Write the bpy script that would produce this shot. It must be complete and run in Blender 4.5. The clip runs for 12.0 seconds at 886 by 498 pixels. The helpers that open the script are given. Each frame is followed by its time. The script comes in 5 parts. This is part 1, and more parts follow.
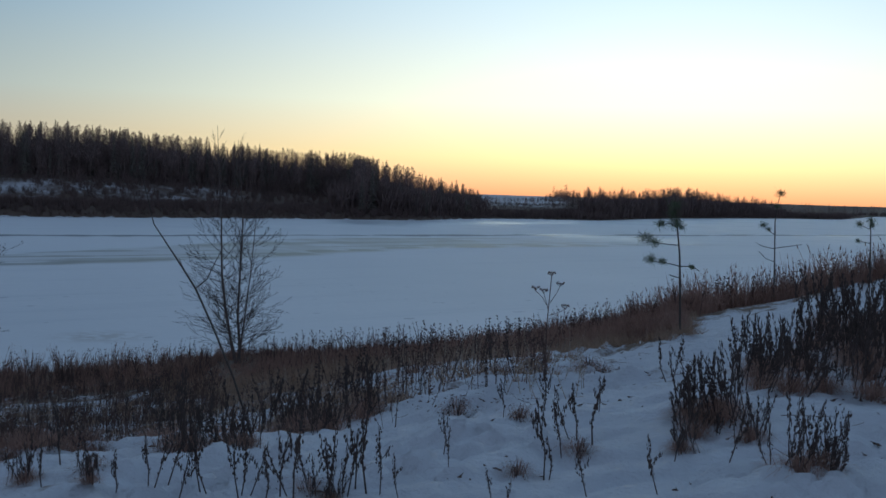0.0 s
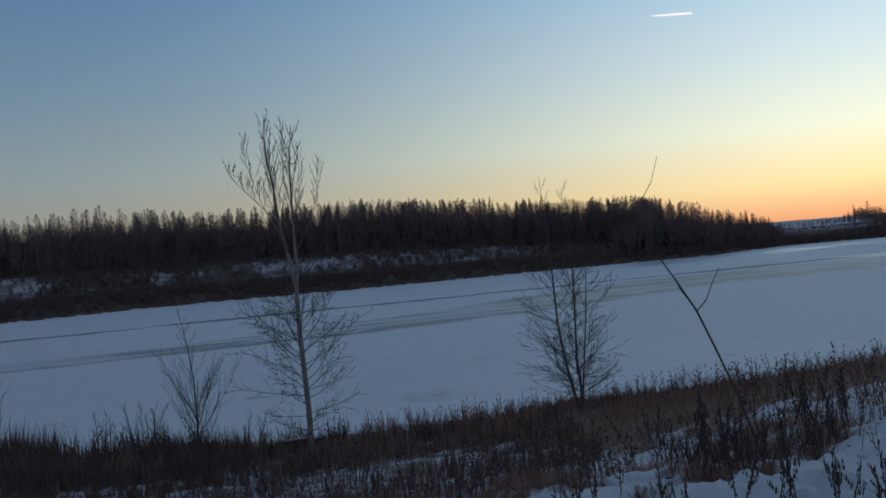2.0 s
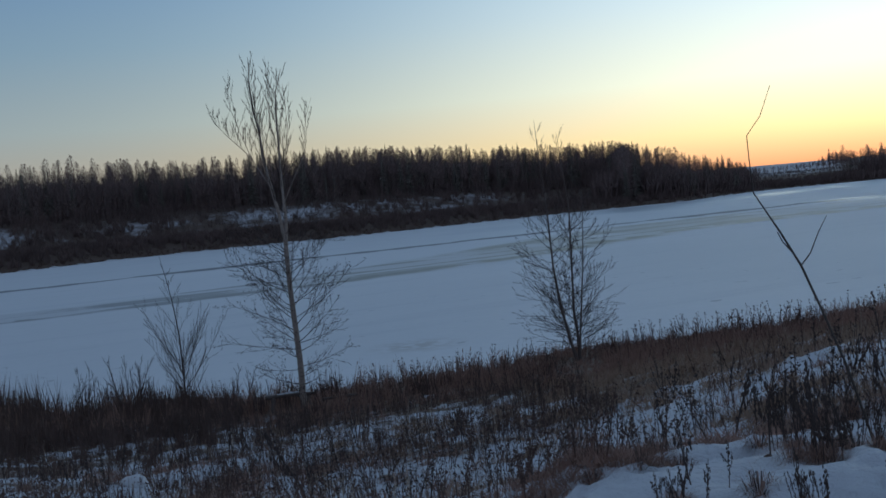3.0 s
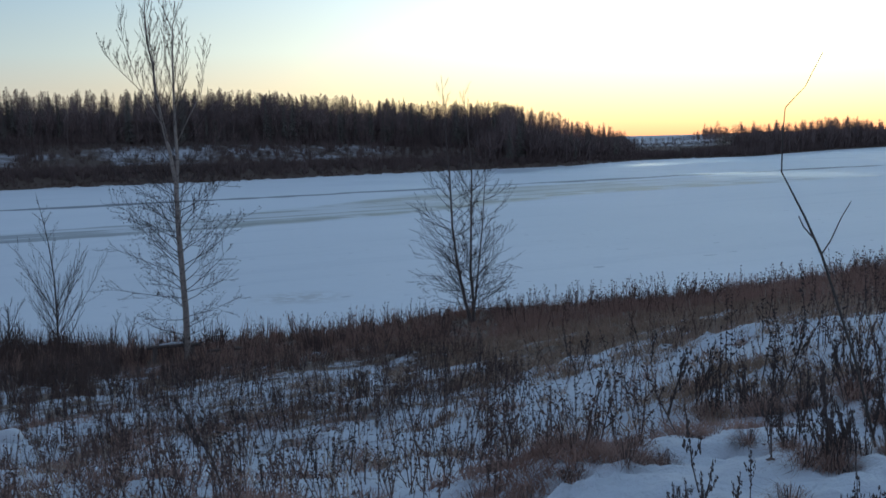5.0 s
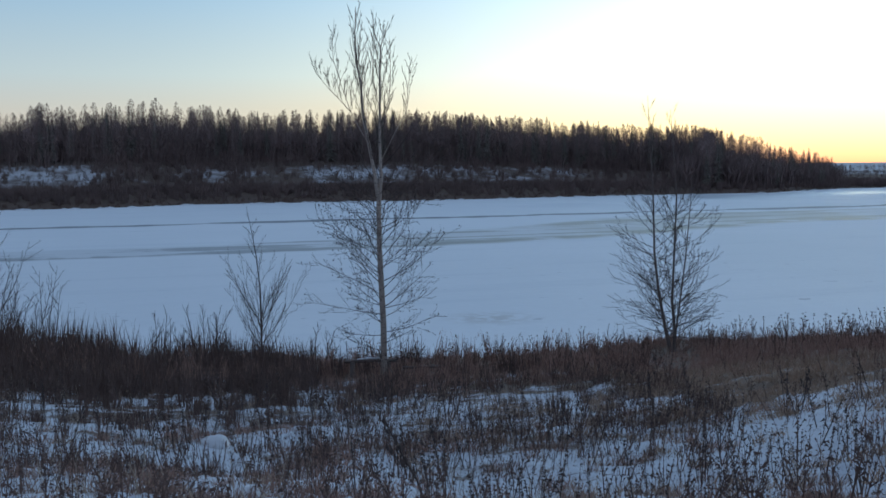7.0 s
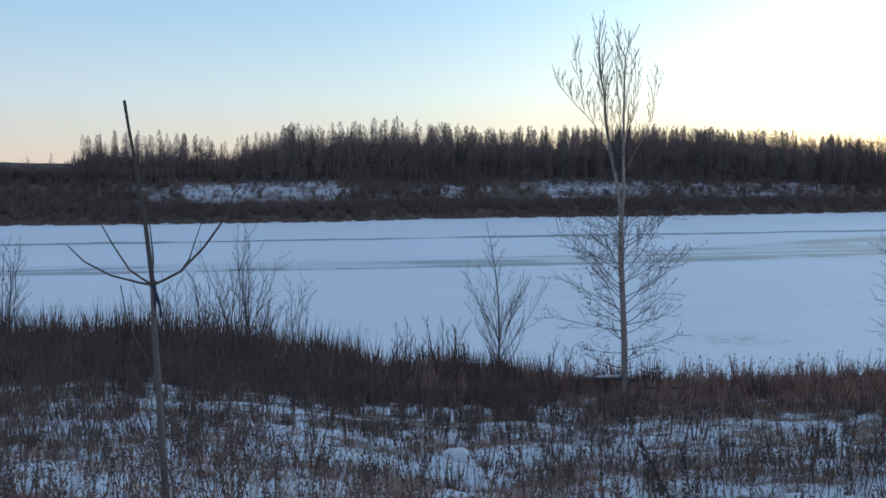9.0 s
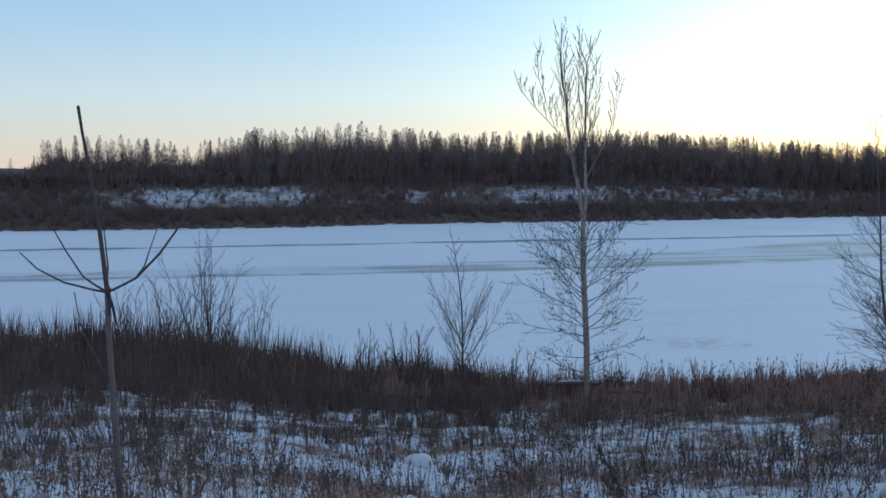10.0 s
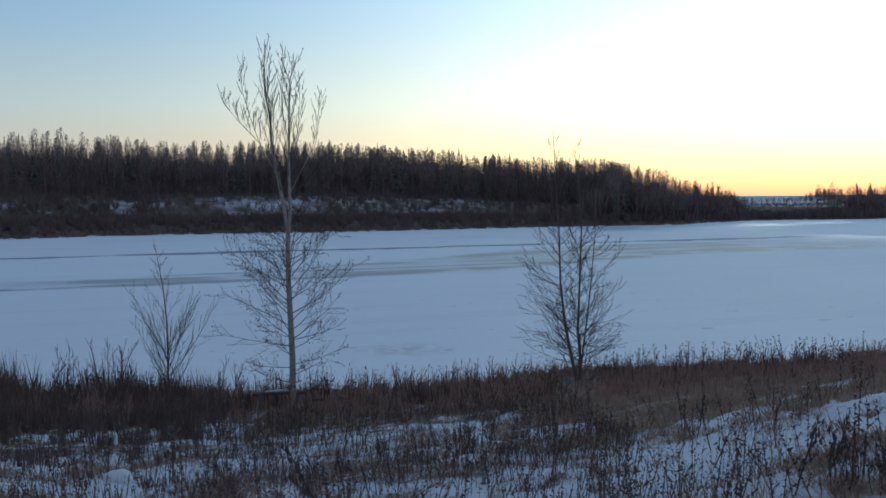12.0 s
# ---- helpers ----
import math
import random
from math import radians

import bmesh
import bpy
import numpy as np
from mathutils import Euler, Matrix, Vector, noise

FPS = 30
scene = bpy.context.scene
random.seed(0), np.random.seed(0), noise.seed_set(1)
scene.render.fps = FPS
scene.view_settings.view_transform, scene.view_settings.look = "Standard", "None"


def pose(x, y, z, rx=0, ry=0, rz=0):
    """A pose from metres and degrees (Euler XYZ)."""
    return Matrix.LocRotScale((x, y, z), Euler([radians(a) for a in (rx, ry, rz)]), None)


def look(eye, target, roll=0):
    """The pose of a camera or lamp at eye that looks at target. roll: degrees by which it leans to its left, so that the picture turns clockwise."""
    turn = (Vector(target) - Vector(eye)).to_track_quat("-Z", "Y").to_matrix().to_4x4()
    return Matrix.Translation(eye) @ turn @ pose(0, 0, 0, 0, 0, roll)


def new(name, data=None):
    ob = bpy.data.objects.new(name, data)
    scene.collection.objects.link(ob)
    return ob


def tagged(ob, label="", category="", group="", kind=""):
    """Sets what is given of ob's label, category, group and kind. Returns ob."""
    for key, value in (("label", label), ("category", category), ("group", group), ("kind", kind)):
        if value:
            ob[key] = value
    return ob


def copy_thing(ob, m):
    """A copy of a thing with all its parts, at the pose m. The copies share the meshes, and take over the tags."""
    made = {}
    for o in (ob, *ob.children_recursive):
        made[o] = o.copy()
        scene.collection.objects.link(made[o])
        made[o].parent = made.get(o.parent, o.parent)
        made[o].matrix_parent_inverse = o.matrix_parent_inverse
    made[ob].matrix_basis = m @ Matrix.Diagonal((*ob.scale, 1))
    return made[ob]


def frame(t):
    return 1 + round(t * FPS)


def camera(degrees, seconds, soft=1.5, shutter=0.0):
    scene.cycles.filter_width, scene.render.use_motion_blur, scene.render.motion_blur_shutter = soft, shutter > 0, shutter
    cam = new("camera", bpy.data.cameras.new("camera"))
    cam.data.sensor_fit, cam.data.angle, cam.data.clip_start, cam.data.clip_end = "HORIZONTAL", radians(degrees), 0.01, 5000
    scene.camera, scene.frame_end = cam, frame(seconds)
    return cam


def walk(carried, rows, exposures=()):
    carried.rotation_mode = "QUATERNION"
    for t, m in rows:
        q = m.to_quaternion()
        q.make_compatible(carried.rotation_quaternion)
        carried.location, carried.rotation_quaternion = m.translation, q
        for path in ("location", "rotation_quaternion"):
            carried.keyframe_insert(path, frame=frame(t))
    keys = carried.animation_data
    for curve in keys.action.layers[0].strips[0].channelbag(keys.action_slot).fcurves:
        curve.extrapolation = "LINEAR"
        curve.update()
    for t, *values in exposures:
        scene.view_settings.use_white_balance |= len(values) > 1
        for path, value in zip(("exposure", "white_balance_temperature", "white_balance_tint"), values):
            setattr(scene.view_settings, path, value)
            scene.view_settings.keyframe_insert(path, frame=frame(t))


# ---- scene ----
# ---- the camera and its walk ----
cam = camera(46.0, 12.0, soft=1.6)
PATH = [
    (0.0, -0.001, -0.000, 1.700, -0.003, 9.985, 1.167, 1.80),
    (0.5, -0.286, -0.307, 1.675, -0.698, 9.685, 1.642, -1.35),
    (1.0, -0.736, -0.506, 1.594, -1.996, 9.414, 1.686, 0.28),
    (1.5, -1.154, -0.260, 1.597, -3.229, 9.521, 1.761, -1.76),
    (2.0, -1.852, 0.065, 1.492, -4.511, 9.705, 1.492, -4.62),
    (2.5, -2.357, 0.489, 1.528, -4.834, 10.173, 1.221, -4.23),
    (3.0, -2.824, 1.075, 1.552, -5.296, 10.750, 1.032, -5.12),
    (3.5, -3.118, 1.426, 1.557, -5.363, 11.143, 0.829, -4.02),
    (5.5, -3.869, 1.950, 1.632, -5.126, 11.814, 0.580, -1.40),
    (6.0, -3.916, 1.961, 1.635, -5.605, 11.762, 0.590, -1.14),
    (6.5, -4.042, 2.202, 1.609, -6.340, 11.893, 0.717, -0.65),
    (7.0, -4.227, 2.417, 1.565, -7.332, 11.890, 0.778, -0.53),
    (7.5, -4.400, 2.598, 1.542, -8.192, 11.821, 0.784, -0.57),
    (9.5, -4.713, 2.849, 1.469, -9.949, 11.348, 0.875, -0.57),
    (10.0, -4.631, 2.864, 1.484, -9.468, 11.598, 0.914, -0.59),
    (10.5, -4.501, 2.844, 1.478, -8.795, 11.859, 0.936, -0.67),
    (11.0, -4.419, 2.742, 1.506, -8.173, 11.995, 0.982, -0.75),
    (11.5, -4.251, 2.516, 1.550, -7.365, 12.005, 1.048, -0.55),
    (12.0, -4.013, 2.167, 1.572, -6.320, 11.885, 1.082, -0.33),
]
EXPOSURES = [(0.0, -0.06), (0.5, -0.3), (1.0, -0.53), (1.5, -0.5), (2.0, -0.36), (2.5, -0.25), (3.0, -0.08), (3.5, 0.14), (5.5, 0.52), (6.5, 0.6), (7.5, 0.73), (9.5, 1.04), (10.5, 0.9), (11.5, 0.64), (12.0, 0.5)]
walk(cam, [(t, look((x, y, z), (tx, ty, tz), roll)) for t, x, y, z, tx, ty, tz, roll in PATH], EXPOSURES)

# ---- world and light ----
SUN_AZ, SUN_EL = 13.0, -0.8
world = bpy.data.worlds.new("dusk_sky")
scene.world = world
world.use_nodes = True
wn, wl = world.node_tree.nodes, world.node_tree.links
wn.clear()


def linked(nodes, links, kind, inputs, operation="", interpolation_type="", attribute_name=""):
    """A shader node with its settings and inputs (sockets or values)."""
    nd = nodes.new(kind)
    if operation:
        nd.operation = operation
    if interpolation_type:
        nd.interpolation_type = interpolation_type
    if attribute_name:
        nd.attribute_name = attribute_name
    for key, value in inputs.items():
        if isinstance(value, bpy.types.NodeSocket):
            links.new(value, nd.inputs[key])
        else:
            nd.inputs[key].default_value = value
    return nd


def ramp_node(nodes, links, value, stops):
    nd = nodes.new("ShaderNodeValToRGB")
    el = nd.color_ramp.elements
    while len(el) < len(stops):
        el.new(0.5)
    for e, (p, c) in zip(el, stops):
        e.position, e.color = p, (*c, 1)
    links.new(value, nd.inputs[0])
    return nd.outputs[0]


def wmath(op, a, b=0.0, c=0.0):
    return linked(wn, wl, "ShaderNodeMath", {0: a, 1: b, 2: c}, operation=op).outputs[0]


sky = wn.new("ShaderNodeTexSky")
sky.sky_type = "NISHITA"
sky.sun_disc = False
sky.sun_elevation, sky.sun_rotation = radians(SUN_EL), radians(SUN_AZ)
sky.altitude, sky.air_density, sky.dust_density, sky.ozone_density = 100, 1.0, 1.0, 3.0
# the afterglow: colours by height over the horizon, towards the set sun, beside it and opposite
heaven = wn.new("ShaderNodeTexCoord").outputs["Generated"]
split = linked(wn, wl, "ShaderNodeSeparateXYZ", {0: heaven})
height = wmath("DIVIDE", wmath("ARCSINE", split.outputs[2]), math.pi / 2)
flat = wmath("SQRT", wmath("MAXIMUM", wmath("SUBTRACT", 1.0, wmath("MULTIPLY", split.outputs[2], split.outputs[2])), 1e-4))
facing = wmath("DIVIDE", wmath("ADD", wmath("MULTIPLY", split.outputs[0], math.sin(radians(SUN_AZ))), wmath("MULTIPLY", split.outputs[1], math.cos(radians(SUN_AZ)))), flat)
LEVELS = [0.0, 0.022, 0.055, 0.10, 0.155, 0.28, 0.5, 1.0]
GLOW = [(1.3, 0.55, 0.246), (1.5, 1.15, 0.56), (1.28, 1.32, 1.03), (0.92, 1.1, 1.14), (0.56, 0.87, 1.11), (0.25, 0.455, 0.69), (0.155, 0.24, 0.355), (0.142, 0.2, 0.295)]
BESIDE = [(0.498, 0.36, 0.275), (0.446, 0.4, 0.315), (0.348, 0.428, 0.44), (0.222, 0.353, 0.46), (0.14, 0.27, 0.46), (0.113, 0.2, 0.345), (0.134, 0.2, 0.31), (0.142, 0.2, 0.295)]
AWAY = [(0.175, 0.18, 0.237), (0.196, 0.2, 0.266), (0.185, 0.21, 0.294), (0.165, 0.21, 0.314), (0.144, 0.21, 0.325), (0.158, 0.205, 0.305), (0.146, 0.205, 0.3), (0.142, 0.2, 0.295)]
tones = [ramp_node(wn, wl, height, list(zip(LEVELS, c))) for c in (AWAY, BESIDE, GLOW)]
near_sun = wmath("POWER", linked(wn, wl, "ShaderNodeMapRange", {0: facing, 1: 0.35, 2: 1.0}).outputs[0], 5.2)
this_side = linked(wn, wl, "ShaderNodeMapRange", {0: facing, 1: -0.7, 2: 1.0}, interpolation_type="SMOOTHSTEP").outputs[0]
mix1 = linked(wn, wl, "ShaderNodeMixRGB", {0: this_side, 1: tones[0], 2: tones[1]}).outputs[0]
mix2 = linked(wn, wl, "ShaderNodeMixRGB", {0: near_sun, 1: mix1, 2: tones[2]}).outputs[0]
dome = linked(wn, wl, "ShaderNodeBackground", {0: sky.outputs[0], 1: 0.025})
glow = linked(wn, wl, "ShaderNodeBackground", {0: mix2, 1: 0.97})
both = linked(wn, wl, "ShaderNodeAddShader", {0: dome.outputs[0], 1: glow.outputs[0]})
wl.new(both.outputs[0], wn.new("ShaderNodeOutputWorld").inputs[0])

# ---- materials ----
def material(name, colour, rough=0.9, vary=0.25, scale=3.0, fine=40.0, bump=0.3, random_object=0.0, metal=0.0):
    """A plain surface whose colour wanders at two scales, with fine relief."""
    m = bpy.data.materials.new(name)
    m.use_nodes = True
    n, l = m.node_tree.nodes, m.node_tree.links
    b = n["Principled BSDF"]
    b.inputs["Roughness"].default_value = rough
    b.inputs["Metallic"].default_value = metal
    tc = n.new("ShaderNodeTexCoord")
    big, small = n.new("ShaderNodeTexNoise"), n.new("ShaderNodeTexNoise")
    big.inputs["Scale"].default_value, small.inputs["Scale"].default_value = scale, fine
    big.inputs["Detail"].default_value = 3
    for t in (big, small):
        l.new(tc.outputs["Object"], t.inputs["Vector"])
    add = n.new("ShaderNodeMath")
    add.operation = "ADD"
    l.new(big.outputs[0], add.inputs[0])
    l.new(small.outputs[0], add.inputs[1])
    ramp = n.new("ShaderNodeMapRange")
    ramp.inputs["From Min"].default_value, ramp.inputs["From Max"].default_value = 0.6, 1.4
    ramp.inputs["To Min"].default_value, ramp.inputs["To Max"].default_value = 1 - vary, 1 + vary
    l.new(add.outputs[0], ramp.inputs["Value"])
    last = ramp.outputs[0]
    if random_object:
        info = n.new("ShaderNodeObjectInfo")
        r2 = n.new("ShaderNodeMapRange")
        r2.inputs["To Min"].default_value, r2.inputs["To Max"].default_value = 1 - random_object, 1 + random_object
        l.new(info.outputs["Random"], r2.inputs["Value"])
        mul = n.new("ShaderNodeMath")
        mul.operation = "MULTIPLY"
        l.new(last, mul.inputs[0])
        l.new(r2.outputs[0], mul.inputs[1])
        last = mul.outputs[0]
    mix = n.new("ShaderNodeVectorMath")
    mix.operation = "SCALE"
    mix.inputs[0].default_value = colour
    l.new(last, mix.inputs["Scale"])
    l.new(mix.outputs[0], b.inputs["Base Color"])
    if bump:
        bp = n.new("ShaderNodeBump")
        bp.inputs["Strength"].default_value, bp.inputs["Distance"].default_value = bump, 0.02
        l.new(small.outputs[0], bp.inputs["Height"])
        l.new(bp.outputs[0], b.inputs["Normal"])
    return m



def covered(name, ground_a, ground_b, litter_a, litter_b, scale, fine, rough=0.75, bump=0.7, dist=0.08, gloss=0.4, edge=(0.93, 1.08)):
    """Snow with bare, littered patches where the mesh's cover says so."""
    m = bpy.data.materials.new(name)
    m.use_nodes = True
    n, l = m.node_tree.nodes, m.node_tree.links
    b = n["Principled BSDF"]
    tc = n.new("ShaderNodeTexCoord").outputs["Object"]
    n1 = linked(n, l, "ShaderNodeTexNoise", {"Vector": tc, "Scale": scale, "Detail": 6.0, "Roughness": 0.62}).outputs[0]
    n2 = linked(n, l, "ShaderNodeTexNoise", {"Vector": tc, "Scale": fine, "Detail": 5.0, "Roughness": 0.6}).outputs[0]
    cov = linked(n, l, "ShaderNodeAttribute", {}, attribute_name="cover").outputs["Fac"]
    blend = linked(n, l, "ShaderNodeMath", {0: n1, 1: 0.65}, operation="MULTIPLY").outputs[0]
    blend = linked(n, l, "ShaderNodeMath", {0: n2, 1: 0.35, 2: blend}, operation="MULTIPLY_ADD").outputs[0]
    blend = linked(n, l, "ShaderNodeMath", {0: blend, 1: cov}, operation="ADD").outputs[0]
    mask = linked(n, l, "ShaderNodeMapRange", {0: blend, 1: edge[0], 2: edge[1]}, interpolation_type="SMOOTHSTEP").outputs[0]
    snow = linked(n, l, "ShaderNodeMixRGB", {0: n1, 1: (*ground_a, 1), 2: (*ground_b, 1)}).outputs[0]
    litter = linked(n, l, "ShaderNodeMixRGB", {0: n2, 1: (*litter_a, 1), 2: (*litter_b, 1)}).outputs[0]
    col = linked(n, l, "ShaderNodeMixRGB", {0: mask, 1: snow, 2: litter}).outputs[0]
    l.new(col, b.inputs["Base Color"])
    b.inputs["Specular IOR Level"].default_value = gloss
    b.inputs["Roughness"].default_value = rough
    h = linked(n, l, "ShaderNodeMath", {0: n2, 1: 0.3, 2: n1}, operation="MULTIPLY_ADD").outputs[0]
    l.new(linked(n, l, "ShaderNodeBump", {"Height": h, "Strength": bump, "Distance": dist}).outputs[0], b.inputs["Normal"])
    return m


SMUDGE = (-23.2, 70.8, -8.8)


def ice_material():
    """Snow on ice: drifts, a grey melt seam and a broad stained belt that run along the river, smooth dark sheets far down it."""
    m = bpy.data.materials.new("snowy_ice")
    m.use_nodes = True
    n, l = m.node_tree.nodes, m.node_tree.links
    b = n["Principled BSDF"]

    def mt(op, a, c=0.0, d=0.0):
        return linked(n, l, "ShaderNodeMath", {0: a, 1: c, 2: d}, operation=op).outputs[0]

    def ranged(v, a, c, lo=0.0, hi=1.0):
        return linked(n, l, "ShaderNodeMapRange", {0: v, 1: a, 2: c, 3: lo, 4: hi}, interpolation_type="SMOOTHSTEP").outputs[0]

    tc = n.new("ShaderNodeTexCoord").outputs["Object"]
    xyz = linked(n, l, "ShaderNodeSeparateXYZ", {0: tc})
    along = mt("ADD", mt("MULTIPLY", xyz.outputs[0], 0.787), mt("MULTIPLY", xyz.outputs[1], 0.617))
    across = mt("ADD", mt("MULTIPLY", xyz.outputs[0], -0.617), mt("MULTIPLY", xyz.outputs[1], 0.787))

    def lengthwise(ka, kc, detail=5.0, rough=0.6):
        """Noise drawn out along the river."""
        vec = linked(n, l, "ShaderNodeCombineXYZ", {0: mt("MULTIPLY", along, ka), 1: mt("MULTIPLY", across, kc)}).outputs[0]
        return linked(n, l, "ShaderNodeTexNoise", {"Vector": vec, "Scale": 1.0, "Detail": detail, "Roughness": rough}).outputs[0]

    drift = lengthwise(0.06, 0.7, 7.0)
    streak = lengthwise(0.016, 0.16)
    breaks = lengthwise(0.07, 0.03, 5.0)
    chips = lengthwise(0.4, 0.55, 2.0)
    bend = lengthwise(0.03, 0.0, 3.0)
    broad = linked(n, l, "ShaderNodeTexNoise", {"Vector": tc, "Scale": 0.02, "Detail": 4.0}).outputs[0]
    grain = linked(n, l, "ShaderNodeTexNoise", {"Vector": tc, "Scale": 1.3, "Detail": 6.0}).outputs[0]
    ac = mt("SUBTRACT", across, mt("MULTIPLY_ADD", bend, 14.0, -7.0))
    # the narrow seam near the far side
    seam = mt("ABSOLUTE", mt("SUBTRACT", mt("MULTIPLY_ADD", streak, 8.0, ac), 209.0))
    seam = ranged(mt("DIVIDE", seam, ranged(breaks, 0.34, 0.62, 1.2, 5.5)), 0.45, 1.0, 1.0, 0.0)
    seam = mt("MULTIPLY", seam, ranged(breaks, 0.3, 0.42, 0.2, 1.0))
    # the broad stained belt in the middle, darkest along its near edge
    centre = ranged(along, 30.0, 130.0, 141.0, 176.0)
    half = ranged(along, 10.0, 110.0, 8.0, 20.0)
    side = mt("DIVIDE", mt("SUBTRACT", ac, centre), half)
    inside = mt("MULTIPLY", ranged(mt("ABSOLUTE", side), 0.75, 1.1, 1.0, 0.0), ranged(along, 130.0, 230.0, 1.0, 0.0))
    lines = ranged(mt("MULTIPLY_ADD", breaks, 0.35, streak), 0.67, 0.74)
    edge = mt("ABSOLUTE", mt("ADD", mt("MULTIPLY_ADD", streak, 0.5, side), 0.55))
    edge = ranged(mt("DIVIDE", edge, ranged(breaks, 0.4, 0.65, 0.06, 0.5)), 0.4, 1.0, 1.0, 0.0)
    edge = mt("MULTIPLY", edge, ranged(breaks, 0.4, 0.52))
    lines = mt("MAXIMUM", lines, mt("MULTIPLY", ranged(along, 40.0, 100.0, 0.0, 0.5), ranged(breaks, 0.38, 0.55)))
    belt = mt("MULTIPLY", inside, mt("MAXIMUM", mt("MULTIPLY_ADD", lines, 0.62, 0.2), edge))
    spots = mt("MULTIPLY", ranged(drift, 0.62, 0.74), ranged(across, 40.0, 300.0, 0.3, 1.0))
    chip = mt("MULTIPLY", ranged(chips, 0.68, 0.73), mt("MULTIPLY", ranged(across, 62.0, 70.0), ranged(across, 96.0, 110.0, 1.0, 0.0)))
    smudge = linked(n, l, "ShaderNodeVectorMath", {0: tc, 1: SMUDGE}, operation="DISTANCE").outputs[1]
    smudge = mt("MULTIPLY", ranged(smudge, 0.5, 4.2, 1.0, 0.0), ranged(grain, 0.35, 0.6))
    sheetice = mt("MULTIPLY", ranged(broad, 0.48, 0.66), ranged(xyz.outputs[1], 170.0, 330.0))
    snow = linked(n, l, "ShaderNodeMixRGB", {0: broad, 1: (0.7, 0.73, 0.76, 1), 2: (0.88, 0.89, 0.91, 1)}).outputs[0]
    snow = linked(n, l, "ShaderNodeMixRGB", {0: mt("MULTIPLY", grain, 0.3), 1: snow, 2: (0.6, 0.64, 0.68, 1)}).outputs[0]
    snow = linked(n, l, "ShaderNodeMixRGB", {0: ranged(streak, 0.5, 0.75, 0.0, 0.3), 1: snow, 2: (0.55, 0.59, 0.64, 1)}).outputs[0]
    c1 = linked(n, l, "ShaderNodeMixRGB", {0: mt("MULTIPLY", sheetice, 0.55), 1: snow, 2: (0.36, 0.41, 0.48, 1)}).outputs[0]
    c2 = linked(n, l, "ShaderNodeMixRGB", {0: mt("MULTIPLY", mt("MAXIMUM", spots, chip), 0.5), 1: c1, 2: (0.3, 0.32, 0.35, 1)}).outputs[0]
    c2 = linked(n, l, "ShaderNodeMixRGB", {0: mt("MULTIPLY", smudge, 0.45), 1: c2, 2: (0.42, 0.38, 0.33, 1)}).outputs[0]
    c3 = linked(n, l, "ShaderNodeMixRGB", {0: mt("MULTIPLY", seam, 0.85), 1: c2, 2: (0.12, 0.13, 0.14, 1)}).outputs[0]
    stain = linked(n, l, "ShaderNodeMixRGB", {0: ranged(along, 0.0, 90.0), 1: (0.17, 0.175, 0.18, 1), 2: (0.25, 0.225, 0.15, 1)}).outputs[0]
    c4 = linked(n, l, "ShaderNodeMixRGB", {0: mt("MULTIPLY", belt, 0.92), 1: c3, 2: stain}).outputs[0]
    l.new(c4, b.inputs["Base Color"])
    wet = mt("MAXIMUM", mt("MULTIPLY", belt, 0.15), mt("MULTIPLY", sheetice, 0.3))
    l.new(mt("SUBTRACT", 0.6, wet), b.inputs["Roughness"])
    l.new(linked(n, l, "ShaderNodeBump", {"Height": mt("ADD", drift, grain), "Strength": 0.35, "Distance": 0.08}).outputs[0], b.inputs["Normal"])
    return m


def birch_bark():
    m = bpy.data.materials.new("birch_bark")
    m.use_nodes = True
    n, l = m.node_tree.nodes, m.node_tree.links
    b = n["Principled BSDF"]
    tc = n.new("ShaderNodeTexCoord").outputs["Object"]
    tall = linked(n, l, "ShaderNodeMapping", {0: tc, 3: (3.0, 3.0, 11.0)}).outputs[0]
    marks = linked(n, l, "ShaderNodeTexNoise", {"Vector": tall, "Scale": 2.2, "Detail": 5.0, "Roughness": 0.7}).outputs[0]
    tint = linked(n, l, "ShaderNodeTexNoise", {"Vector": tc, "Scale": 1.1, "Detail": 3.0}).outputs[0]
    dark = linked(n, l, "ShaderNodeMapRange", {0: marks, 1: 0.55, 2: 0.66}, interpolation_type="SMOOTHSTEP").outputs[0]
    pale = linked(n, l, "ShaderNodeMixRGB", {0: tint, 1: (0.26, 0.2, 0.17, 1), 2: (0.48, 0.415, 0.36, 1)}).outputs[0]
    l.new(linked(n, l, "ShaderNodeMixRGB", {0: dark, 1: pale, 2: (0.06, 0.05, 0.045, 1)}).outputs[0], b.inputs["Base Color"])
    b.inputs["Roughness"].default_value = 0.8
    l.new(linked(n, l, "ShaderNodeBump", {"Height": marks, "Strength": 0.5, "Distance": 0.01}).outputs[0], b.inputs["Normal"])
    return m


M_GROUND = covered("snow_and_litter", (0.49, 0.52, 0.57), (0.72, 0.75, 0.8), (0.09, 0.06, 0.045), (0.26, 0.175, 0.12), 0.9, 9.0, bump=1.0, dist=0.16)
M_FARBANK = covered("far_snow_and_scrub", (0.5, 0.51, 0.54), (0.64, 0.65, 0.68), (0.09, 0.066, 0.057), (0.19, 0.14, 0.112), 0.12, 0.8, dist=0.4, gloss=0.05, edge=(0.84, 1.16))
M_ICE = ice_material()
M_BIRCH = birch_bark()
M_TWIG = material("twig_bark", (0.08, 0.057, 0.05), 0.85, 0.3, 2.0, 30.0, 0.2)
M_DARKBARK = material("dark_bark", (0.095, 0.076, 0.064), 0.9, 0.35, 3.0, 40.0, 0.4)
